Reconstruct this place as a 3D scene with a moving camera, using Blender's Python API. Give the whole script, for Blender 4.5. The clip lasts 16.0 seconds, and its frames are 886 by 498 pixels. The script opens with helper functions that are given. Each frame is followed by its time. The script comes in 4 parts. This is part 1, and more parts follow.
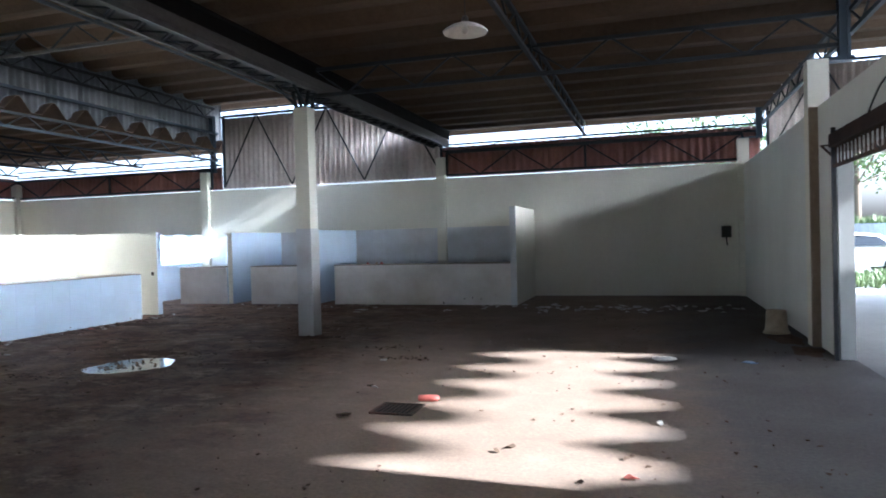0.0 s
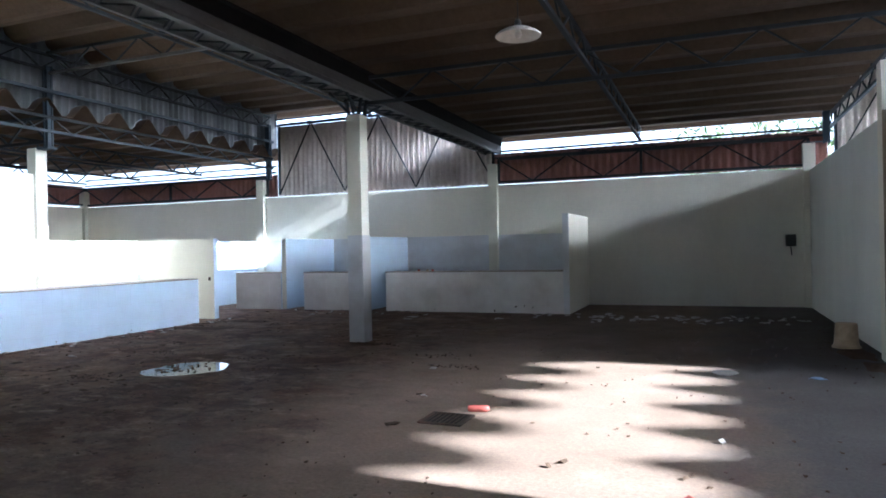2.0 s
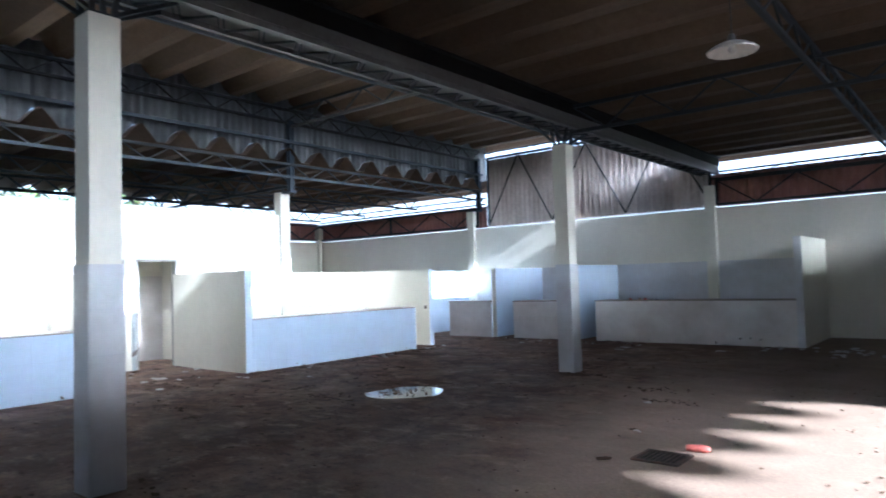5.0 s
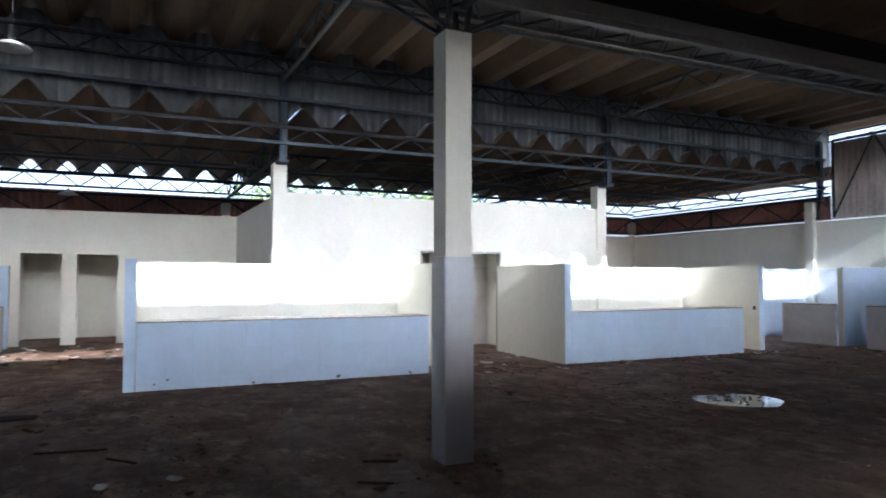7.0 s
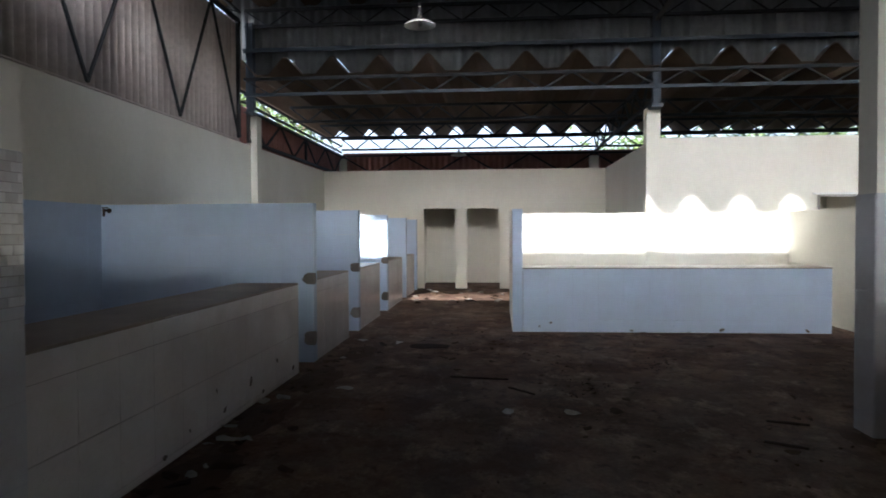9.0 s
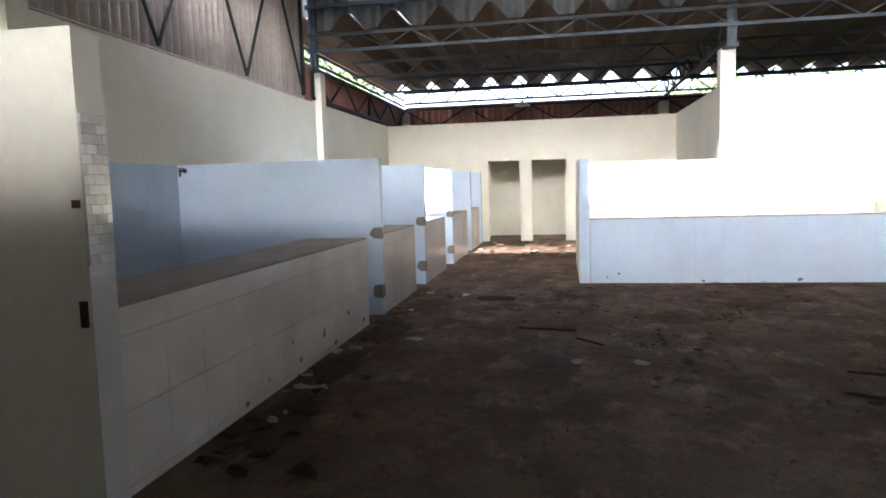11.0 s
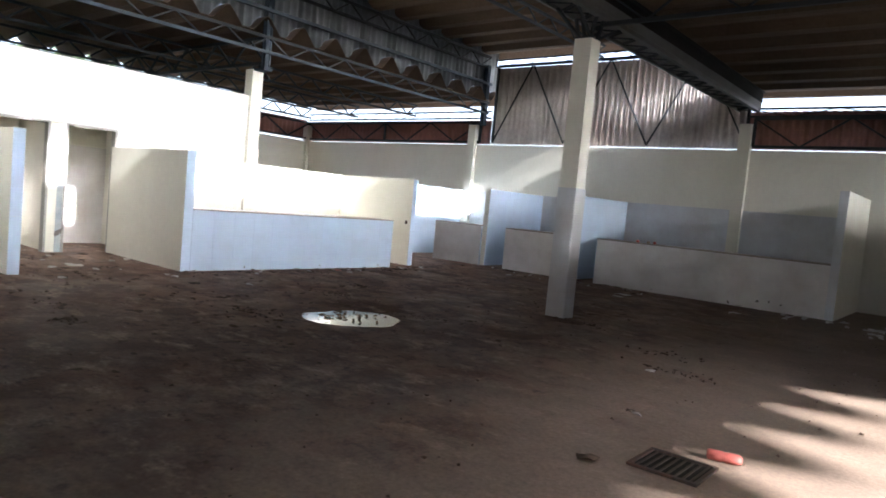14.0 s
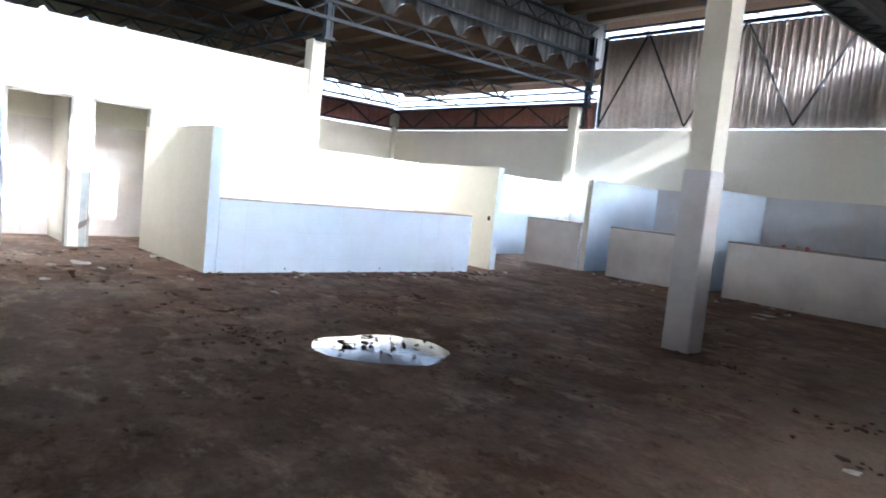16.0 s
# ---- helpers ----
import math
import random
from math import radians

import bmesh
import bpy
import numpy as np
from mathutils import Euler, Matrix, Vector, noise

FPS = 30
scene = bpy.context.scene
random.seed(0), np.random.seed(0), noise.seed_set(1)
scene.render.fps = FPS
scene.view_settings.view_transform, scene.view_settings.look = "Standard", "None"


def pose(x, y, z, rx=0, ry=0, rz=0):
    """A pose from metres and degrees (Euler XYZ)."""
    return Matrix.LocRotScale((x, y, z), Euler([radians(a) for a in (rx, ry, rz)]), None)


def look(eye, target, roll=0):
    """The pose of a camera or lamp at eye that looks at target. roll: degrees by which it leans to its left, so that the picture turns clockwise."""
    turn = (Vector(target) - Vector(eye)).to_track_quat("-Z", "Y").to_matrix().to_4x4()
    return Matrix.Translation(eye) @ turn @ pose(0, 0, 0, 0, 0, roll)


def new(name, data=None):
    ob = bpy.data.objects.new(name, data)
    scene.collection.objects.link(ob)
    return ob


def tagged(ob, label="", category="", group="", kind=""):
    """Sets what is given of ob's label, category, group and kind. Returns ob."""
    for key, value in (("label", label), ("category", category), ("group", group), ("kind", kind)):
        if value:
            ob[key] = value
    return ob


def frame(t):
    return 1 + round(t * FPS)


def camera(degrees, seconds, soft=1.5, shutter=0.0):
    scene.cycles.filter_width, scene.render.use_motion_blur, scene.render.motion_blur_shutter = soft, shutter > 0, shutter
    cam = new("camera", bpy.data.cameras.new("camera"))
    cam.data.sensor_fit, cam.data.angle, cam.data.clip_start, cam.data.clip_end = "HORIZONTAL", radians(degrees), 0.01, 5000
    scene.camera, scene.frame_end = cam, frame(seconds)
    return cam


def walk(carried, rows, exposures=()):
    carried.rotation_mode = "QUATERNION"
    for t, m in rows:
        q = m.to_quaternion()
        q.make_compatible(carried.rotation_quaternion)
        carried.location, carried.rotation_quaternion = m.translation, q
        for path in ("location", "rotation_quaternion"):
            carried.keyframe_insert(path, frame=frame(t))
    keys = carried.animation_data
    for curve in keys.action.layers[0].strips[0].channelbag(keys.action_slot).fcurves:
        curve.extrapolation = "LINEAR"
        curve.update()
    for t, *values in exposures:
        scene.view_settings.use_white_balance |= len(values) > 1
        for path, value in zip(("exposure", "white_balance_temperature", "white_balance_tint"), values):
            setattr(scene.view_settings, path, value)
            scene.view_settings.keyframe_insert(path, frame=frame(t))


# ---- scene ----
# camera and walk: seconds, eye, yaw to the left from +y, pitch, roll
cam = camera(66.6, 16.0, soft=1.7, shutter=0.3)
PATH = [
    (0, 0.000, 0.000, 1.522, 17.39, -0.81, -1.48),
    (0.5, -0.004, 0.043, 1.524, 20.78, 0.74, -1.94),
    (1, -0.038, 0.037, 1.520, 22.80, 0.71, -1.73),
    (1.5, -0.039, 0.051, 1.528, 23.86, 0.17, -1.32),
    (2, -0.025, 0.096, 1.523, 21.75, -0.10, -1.15),
    (2.5, -0.028, 0.080, 1.526, 21.90, 0.33, -1.02),
    (3, 0.006, 0.085, 1.538, 21.63, -0.64, -1.70),
    (3.2, 0.040, 0.100, 1.545, 21.19, -0.89, -1.73),
    (5.3, 0.007, 0.033, 1.550, 44.37, 3.42, -1.42),
    (5.5, -0.034, 0.016, 1.559, 47.89, 3.71, -1.17),
    (6, -0.059, -0.056, 1.583, 55.70, 4.21, -0.05),
    (6.5, -0.087, -0.100, 1.578, 60.32, 3.81, 0.23),
    (7, -0.131, -0.145, 1.571, 64.80, 2.49, 0.05),
    (7.5, -0.203, -0.210, 1.518, 73.41, 1.60, -0.10),
    (8, -0.224, -0.253, 1.498, 83.09, -0.66, -0.36),
    (8.5, -0.254, -0.300, 1.486, 90.15, -1.33, -0.68),
    (9, -0.282, -0.363, 1.487, 94.67, -1.36, -0.30),
    (9.2, -0.299, -0.385, 1.490, 96.04, -1.50, -0.23),
    (11.3, -0.265, -0.369, 1.476, 100.26, -5.33, -1.76),
    (11.5, -0.286, -0.318, 1.487, 96.72, -4.76, -1.63),
    (12, -0.306, -0.051, 1.442, 78.65, -5.17, 2.47),
    (12.3, -0.291, 0.192, 1.460, 71.19, -1.72, 4.54),
    (12.5, -0.277, 0.341, 1.467, 63.62, -1.10, 4.38),
    (12.7, -0.304, 0.476, 1.419, 57.40, -2.51, 4.45),
    (13, -0.558, 0.786, 1.373, 48.89, -4.01, 3.21),
    (13.5, -0.699, 1.276, 1.397, 37.78, -1.99, 3.72),
    (14, -0.943, 1.790, 1.387, 39.20, -3.82, 5.30),
    (14.5, -1.188, 2.246, 1.369, 35.83, -4.59, 6.95),
    (15, -1.569, 2.806, 1.335, 40.35, -5.01, 4.90),
    (15.5, -1.901, 3.324, 1.326, 43.45, -6.06, 6.89),
    (16, -2.202, 3.779, 1.304, 48.09, -4.79, 5.73),
]

EXPOSURE = ((0, 3.08, 4950, 10), (3, 3.13, 4800, 10), (5.5, 3.05, 4750, 11), (6.3, 2.7, 4850, 12), (7, 2.35, 5050, 13), (8, 1.83, 5250, 13), (9, 1.86, 5450, 13), (9.3, 1.86, 5450, 13),
            (11.2, 3.3, 5650, 13), (11.6, 3.35, 5650, 13), (12.2, 3.15, 5650, 13), (12.6, 2.8, 5600, 13), (13, 2.74, 5500, 13), (14, 2.95, 5450, 13), (15, 3.22, 5350, 13), (16, 3.5, 5250, 13))


def eye_pose(x, y, z, yaw, pitch, roll):
    return pose(x, y, z, 0, 0, yaw) @ pose(0, 0, 0, 90 + pitch) @ pose(0, 0, 0, 0, 0, roll)


walk(cam, [(t, eye_pose(*row)) for t, *row in PATH],
     EXPOSURE)

# ---- light ----
SUN_SLOPE = 0.5                      # the sun stands almost due east (+x)
SUN_EL = math.atan(SUN_SLOPE)
world = bpy.data.worlds.new("sky")
scene.world = world
world.use_nodes = True
wn = world.node_tree
sky = wn.nodes.new("ShaderNodeTexSky")
sky.sky_type = "NISHITA"
sky.sun_disc = False
sky.sun_elevation = SUN_EL
sky.sun_rotation = radians(90)
sky.dust_density = 7.0
haze = wn.nodes.new("ShaderNodeHueSaturation")
haze.inputs["Saturation"].default_value = 0.6
haze.inputs["Value"].default_value = 1.2
wn.links.new(sky.outputs[0], haze.inputs["Color"])
wn.links.new(haze.outputs[0], wn.nodes["Background"].inputs[0])
wn.nodes["Background"].inputs[1].default_value = 0.15
sun = new("sun", bpy.data.lights.new("sun", "SUN"))
sun.data.energy = 5.0
sun.data.angle = radians(1.1)
sun.data.color = (1.0, 0.895, 0.75)
sun.matrix_world = look((60, 5 - 60 * 0.045, 60 * SUN_SLOPE), (0, 5, 0))


# ---- materials ----
def nodes_of(name, rough=0.7, metal=0.0):
    m = bpy.data.materials.new(name)
    m.use_nodes = True
    b = m.node_tree.nodes["Principled BSDF"]
    b.inputs["Roughness"].default_value = rough
    b.inputs["Metallic"].default_value = metal
    return m, m.node_tree, b


def ramp(nt, fac, stops):
    r = nt.nodes.new("ShaderNodeValToRGB")
    els = r.color_ramp.elements
    while len(els) < len(stops):
        els.new(0.5)
    for e, (p, c) in zip(els, stops):
        e.position, e.color = p, (*c, 1)
    nt.links.new(fac, r.inputs[0])
    return r.outputs[0]


def tex(nt, scale, detail=6, rough=0.6, stretch=(1, 1, 1), kind="noise"):
    co = nt.nodes.new("ShaderNodeNewGeometry")
    mp = nt.nodes.new("ShaderNodeMapping")
    mp.inputs["Scale"].default_value = stretch
    nt.links.new(co.outputs["Position"], mp.inputs[0])
    if kind == "noise":
        n = nt.nodes.new("ShaderNodeTexNoise")
        n.inputs["Detail"].default_value = detail
        n.inputs["Roughness"].default_value = rough
        out = n.outputs["Fac"]
    else:
        n = nt.nodes.new("ShaderNodeTexVoronoi")
        out = n.outputs["Distance"]
    n.inputs["Scale"].default_value = scale
    nt.links.new(mp.outputs[0], n.inputs["Vector"])
    return out


def mix(nt, fac, a, b, mode="MIX"):
    n = nt.nodes.new("ShaderNodeMix")
    n.data_type = "RGBA"
    n.blend_type = mode
    for sock, v in ((n.inputs["Factor"], fac), (n.inputs["A"], a), (n.inputs["B"], b)):
        if isinstance(v, (int, float)):
            sock.default_value = v
        elif isinstance(v, tuple):
            sock.default_value = (*v, 1)
        else:
            nt.links.new(v, sock)
    return n.outputs["Result"]


def bump(nt, b, height, strength=0.3, dist=0.01):
    n = nt.nodes.new("ShaderNodeBump")
    n.inputs["Strength"].default_value = strength
    n.inputs["Distance"].default_value = dist
    nt.links.new(height, n.inputs["Height"])
    nt.links.new(n.outputs[0], b.inputs["Normal"])


def weathered(name, base, dark, rough=0.7, metal=0.0, big=0.6, fine=14, stretch=(1, 1, 1), amount=0.6, bumps=0.25, vary=0.0, grit=0.13):
    """Two scales of wear over a base colour."""
    m, nt, b = nodes_of(name, rough, metal)
    if rough >= 0.8:
        b.inputs["Specular IOR Level"].default_value = 0.2
    stains = ramp(nt, tex(nt, big, 8, 0.65, stretch), [(0.38, (0, 0, 0)), (0.72, (1, 1, 1))])
    grain = tex(nt, fine, 5, 0.7)
    col = mix(nt, stains, tuple(base), tuple(base[i] * (1 - amount) + dark[i] * amount for i in range(3)))
    shade = ramp(nt, grain, [(0.3, (1 - 1.4 * grit,) * 3), (0.7, (1 + 0.6 * grit,) * 3)])
    col = mix(nt, 1.0, col, shade, "MULTIPLY")
    if vary:
        info = nt.nodes.new("ShaderNodeObjectInfo")
        tone = ramp(nt, info.outputs["Random"], [(0.0, (1 - vary,) * 3), (1.0, (1 + vary * 0.3,) * 3)])
        col = mix(nt, 1.0, col, tone, "MULTIPLY")
    nt.links.new(col, b.inputs["Base Color"])
    bump(nt, b, grain, bumps, 0.004)
    return m


CREAM = weathered("cream_plaster", (0.80, 0.785, 0.69), (0.62, 0.59, 0.48), 0.7, big=0.45, stretch=(1, 1, 0.45), amount=0.55, grit=0.03, bumps=0.06)
GREYWALL = weathered("pale_grey_plaster", (0.72, 0.74, 0.70), (0.5, 0.5, 0.46), 0.7, big=0.45, stretch=(1, 1, 0.4), amount=0.5, grit=0.03, bumps=0.06)
def tile_material(name, base, dirt, amount):
    """Glazed wall tile with a fine brick-shaped mosaic relief."""
    m = weathered(name, base, dirt, 0.16, big=0.8, fine=3, amount=amount, bumps=0.03, vary=0.03, grit=0.03)
    nt = m.node_tree
    b = nt.nodes["Principled BSDF"]
    co = nt.nodes.new("ShaderNodeTexCoord")
    br = nt.nodes.new("ShaderNodeTexBrick")
    for k, v in (("Scale", 1.0), ("Brick Width", 0.075), ("Row Height", 0.046), ("Mortar Size", 0.003), ("Mortar Smooth", 0.5)):
        br.inputs[k].default_value = v
    br.inputs["Color1"].default_value = (1, 1, 1, 1)
    br.inputs["Color2"].default_value = (0.75, 0.75, 0.75, 1)
    br.inputs["Mortar"].default_value = (0, 0, 0, 1)
    nt.links.new(co.outputs["Object"], br.inputs["Vector"])
    bump(nt, b, br.outputs["Color"], 0.5, 0.002)
    return m


# the blue of skylight on east-facing tiles is mixed into this colour
TILE = tile_material("sky_tinted_tile", (0.59, 0.72, 0.88), (0.50, 0.55, 0.58), 0.35)
GREYTILE = tile_material("dirty_grey_tile", (0.70, 0.73, 0.76), (0.42, 0.37, 0.33), 0.6)
WARMTILE = tile_material("stained_white_tile", (0.80, 0.785, 0.765), (0.46, 0.40, 0.35), 0.65)
DARKGROUT = weathered("dirty_joint", (0.46, 0.44, 0.42), (0.18, 0.16, 0.14), 0.85, big=2.0)
GROUT = weathered("tile_grout", (0.58, 0.68, 0.80), (0.46, 0.48, 0.50), 0.85, big=2.0)
CEMENT = weathered("counter_cement", (0.23, 0.175, 0.13), (0.09, 0.065, 0.05), 0.45, big=1.5, fine=25, amount=0.8)
BROKEN = weathered("broken_mortar", (0.20, 0.18, 0.165), (0.10, 0.085, 0.075), 0.95, big=5, fine=40, amount=0.8, bumps=0.9)
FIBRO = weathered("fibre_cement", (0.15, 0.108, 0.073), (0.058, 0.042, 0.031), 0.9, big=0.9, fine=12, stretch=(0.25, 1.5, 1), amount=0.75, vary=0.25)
REDSHEET = weathered("red_painted_sheet", (0.36, 0.16, 0.13), (0.15, 0.07, 0.055), 0.55, big=1.6, fine=10, stretch=(1, 1, 0.4), amount=0.7, vary=0.2)
BROWNSHEET = weathered("brown_grey_sheet", (0.74, 0.67, 0.62), (0.30, 0.22, 0.18), 0.4, big=1.3, fine=10, stretch=(1, 1, 0.35), amount=0.7, vary=0.25)
SKIRT = weathered("pale_sheet", (0.225, 0.245, 0.255), (0.11, 0.115, 0.115), 0.6, big=1.2, fine=10, stretch=(1, 1, 0.3), amount=0.6, vary=0.2)
STEEL = weathered("dark_blue_steel", (0.018, 0.024, 0.032), (0.014, 0.013, 0.012), 0.7, 0.0, big=2.5, amount=0.7)
BLUESTEEL = weathered("blue_painted_steel", (0.034, 0.056, 0.082), (0.03, 0.03, 0.03), 0.6, 0.0, big=2.5, amount=0.6)
GREYSTEEL = weathered("grey_painted_steel", (0.13, 0.127, 0.125), (0.06, 0.053, 0.047), 0.55, 0.1, big=2.0, amount=0.6)
IRON = weathered("rusty_iron", (0.06, 0.05, 0.045), (0.13, 0.06, 0.035), 0.8, 0.3, big=8, fine=40, amount=0.8)
ENAMEL = weathered("white_enamel", (0.72, 0.72, 0.69), (0.5, 0.47, 0.4), 0.3, big=6, amount=0.5)
PAPER = weathered("paper_scrap", (0.64, 0.62, 0.58), (0.28, 0.25, 0.20), 0.9, big=9, amount=0.6, vary=0.3)
LEAF = weathered("dry_leaf", (0.10, 0.065, 0.04), (0.04, 0.028, 0.02), 0.9, big=9, amount=0.7, vary=0.5)
REDPLASTIC = weathered("red_plastic", (0.45, 0.115, 0.09), (0.26, 0.06, 0.05), 0.55, big=9, amount=0.5)
BLUEPLASTIC = weathered("blue_plastic", (0.16, 0.30, 0.55), (0.1, 0.16, 0.3), 0.45, big=9, amount=0.5)
PITSHADE = weathered("drain_pit_shade", (0.008, 0.007, 0.006), (0.004, 0.004, 0.004), 0.95, big=6)
BLACK = weathered("black_plastic", (0.03, 0.03, 0.032), (0.015, 0.015, 0.015), 0.5, big=6)
BLACKSHEET = weathered("black_sheet", (0.012, 0.011, 0.011), (0.02, 0.017, 0.014), 0.9, big=3, amount=0.6)
GALV = weathered("dull_galvanised_sheet", (0.15, 0.145, 0.14), (0.08, 0.07, 0.062), 0.7, 0.0, big=1.6, stretch=(1, 0.3, 1), amount=0.7)
BUCKET = weathered("beige_plastic", (0.48, 0.38, 0.26), (0.28, 0.2, 0.13), 0.6, big=5, amount=0.7)
WOOD = weathered("door_frame_wood", (0.40, 0.40, 0.37), (0.2, 0.17, 0.13), 0.7, big=4, stretch=(1, 1, 0.2), amount=0.6)
BROWNSIDE = weathered("brown_side", (0.33, 0.27, 0.20), (0.17, 0.13, 0.09), 0.8, big=3, stretch=(1, 1, 0.3), amount=0.6)


def floor_material():
    m, nt, b = nodes_of("dirty_concrete", 0.9)
    b.inputs["Specular IOR Level"].default_value = 0.18
    base = ramp(nt, tex(nt, 0.55, 9, 0.68), [(0.3, (0.130, 0.078, 0.052)), (0.52, (0.205, 0.130, 0.090)), (0.75, (0.285, 0.195, 0.140))])
    dirt = ramp(nt, tex(nt, 1.7, 9, 0.74), [(0.44, (0, 0, 0)), (0.56, (1, 1, 1))])
    col = mix(nt, dirt, mix(nt, 0.52, base, (0.026, 0.012, 0.007)), base)
    blots = ramp(nt, tex(nt, 5.5, 8, 0.72, (1, 1.3, 1)), [(0.54, (0, 0, 0)), (0.62, (1, 1, 1))])
    col = mix(nt, blots, col, mix(nt, 0.68, base, (0.020, 0.011, 0.007)))
    pale = ramp(nt, tex(nt, 2.0, 9, 0.76, (1, 1.5, 1)), [(0.53, (0, 0, 0)), (0.64, (1, 1, 1))])
    col = mix(nt, pale, col, mix(nt, 0.65, base, (0.40, 0.30, 0.225)))
    chalk = ramp(nt, tex(nt, 0.75, 9, 0.78, (1.2, 1, 1)), [(0.54, (0, 0, 0)), (0.66, (1, 1, 1))])
    col = mix(nt, chalk, col, mix(nt, 0.5, col, (0.38, 0.295, 0.225)))
    rust = ramp(nt, tex(nt, 1.1, 8, 0.7, (1.4, 1, 1)), [(0.52, (0, 0, 0)), (0.64, (1, 1, 1))])
    col = mix(nt, rust, col, mix(nt, 0.35, col, (0.16, 0.08, 0.05)))
    scuffs = ramp(nt, tex(nt, 7.5, 8, 0.78, (1.2, 1, 1)), [(0.57, (0, 0, 0)), (0.70, (1, 1, 1))])
    col = mix(nt, scuffs, col, mix(nt, 0.45, col, (0.34, 0.25, 0.185)))
    # trodden, dusty floor towards the gate, painted paler to lift the sun patch
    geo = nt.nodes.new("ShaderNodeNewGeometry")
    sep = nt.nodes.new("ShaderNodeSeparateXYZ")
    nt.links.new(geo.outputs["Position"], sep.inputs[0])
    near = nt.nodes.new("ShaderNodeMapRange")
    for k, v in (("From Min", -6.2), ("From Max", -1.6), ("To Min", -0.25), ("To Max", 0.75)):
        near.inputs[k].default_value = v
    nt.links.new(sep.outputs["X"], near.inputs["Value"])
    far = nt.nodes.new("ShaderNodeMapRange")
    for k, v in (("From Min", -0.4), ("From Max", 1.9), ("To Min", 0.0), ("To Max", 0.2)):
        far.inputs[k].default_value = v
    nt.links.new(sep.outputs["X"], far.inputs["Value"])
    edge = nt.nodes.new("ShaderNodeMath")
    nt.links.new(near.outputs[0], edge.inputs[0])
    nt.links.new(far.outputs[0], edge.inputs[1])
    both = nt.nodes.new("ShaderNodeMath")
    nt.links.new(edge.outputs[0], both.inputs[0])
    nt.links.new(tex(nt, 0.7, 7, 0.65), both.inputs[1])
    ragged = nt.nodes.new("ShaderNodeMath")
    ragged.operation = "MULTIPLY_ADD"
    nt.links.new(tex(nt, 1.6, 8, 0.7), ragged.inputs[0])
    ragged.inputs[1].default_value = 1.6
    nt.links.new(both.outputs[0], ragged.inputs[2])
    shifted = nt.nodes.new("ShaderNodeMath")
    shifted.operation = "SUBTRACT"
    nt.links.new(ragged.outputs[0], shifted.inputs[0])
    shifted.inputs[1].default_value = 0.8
    # mask for the worn floor and the lighter tone under the sun patch
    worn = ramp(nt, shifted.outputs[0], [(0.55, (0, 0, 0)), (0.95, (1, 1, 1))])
    sunlit_dust = ramp(nt, tex(nt, 0.9, 8, 0.6), [(0.3, (0.185, 0.140, 0.105)), (0.7, (0.265, 0.208, 0.162))])
    col = mix(nt, worn, col, mix(nt, 0.8, col, sunlit_dust))
    # bluish-grey shade by the gate, painted into the floor colour
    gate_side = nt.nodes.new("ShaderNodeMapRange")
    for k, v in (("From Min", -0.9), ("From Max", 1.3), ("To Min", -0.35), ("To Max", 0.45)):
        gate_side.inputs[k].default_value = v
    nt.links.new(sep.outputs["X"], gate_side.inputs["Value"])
    gate_shade = nt.nodes.new("ShaderNodeMath")
    nt.links.new(gate_side.outputs[0], gate_shade.inputs[0])
    nt.links.new(tex(nt, 0.9, 8, 0.65), gate_shade.inputs[1])
    col = mix(nt, ramp(nt, gate_shade.outputs[0], [(0.38, (0, 0, 0)), (0.72, (1, 1, 1))]), col, mix(nt, 0.82, col, (0.088, 0.086, 0.086)))
    grain = tex(nt, 30, 8, 0.8)
    col = mix(nt, 1.0, col, ramp(nt, grain, [(0.3, (0.62, 0.62, 0.62)), (0.7, (1.25, 1.25, 1.25))]), "MULTIPLY")
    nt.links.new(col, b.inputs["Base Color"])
    wet = ramp(nt, tex(nt, 0.8, 6, 0.6), [(0.35, (0.65, 0.65, 0.65)), (0.65, (0.95, 0.95, 0.95))])
    nt.links.new(wet, b.inputs["Roughness"])
    bump(nt, b, grain, 0.5, 0.006)
    return m


FLOOR = floor_material()


def water_material():
    m, nt, b = nodes_of("puddle_water", 0.08)
    b.inputs["Base Color"].default_value = (0.09, 0.10, 0.12, 1)
    b.inputs["IOR"].default_value = 1.33
    bump(nt, b, tex(nt, 6, 2, 0.5), 0.03, 0.004)
    return m


WATER = water_material()
GLASS = weathered("car_glass", (0.03, 0.035, 0.04), (0.02, 0.02, 0.02), 0.08, big=2, amount=0.3, bumps=0.0)
CARPAINT = weathered("white_car_paint", (0.78, 0.78, 0.78), (0.7, 0.7, 0.68), 0.25, big=1, amount=0.3, bumps=0.02)
RUBBER = weathered("tyre_rubber", (0.025, 0.025, 0.025), (0.05, 0.045, 0.04), 0.8, big=4)
GREEN = weathered("leaf_green", (0.09, 0.14, 0.035), (0.05, 0.075, 0.02), 0.6, big=3, amount=0.7)
BARK = weathered("tree_bark", (0.13, 0.10, 0.075), (0.06, 0.045, 0.03), 0.9, big=4, stretch=(1, 1, 0.2))
BLUEWALL = weathered("worn_blue_wall", (0.19, 0.23, 0.27), (0.09, 0.09, 0.10), 0.85, big=1.2, fine=9, stretch=(1, 1, 0.3), amount=0.8)
ROTTEN = weathered("rotten_wood", (0.045, 0.03, 0.022), (0.02, 0.014, 0.01), 0.95, big=6, stretch=(1, 4, 1))
ASPHALT = weathered("yard_concrete", (0.22, 0.215, 0.21), (0.13, 0.125, 0.12), 0.9, big=0.4, fine=20, amount=0.6)


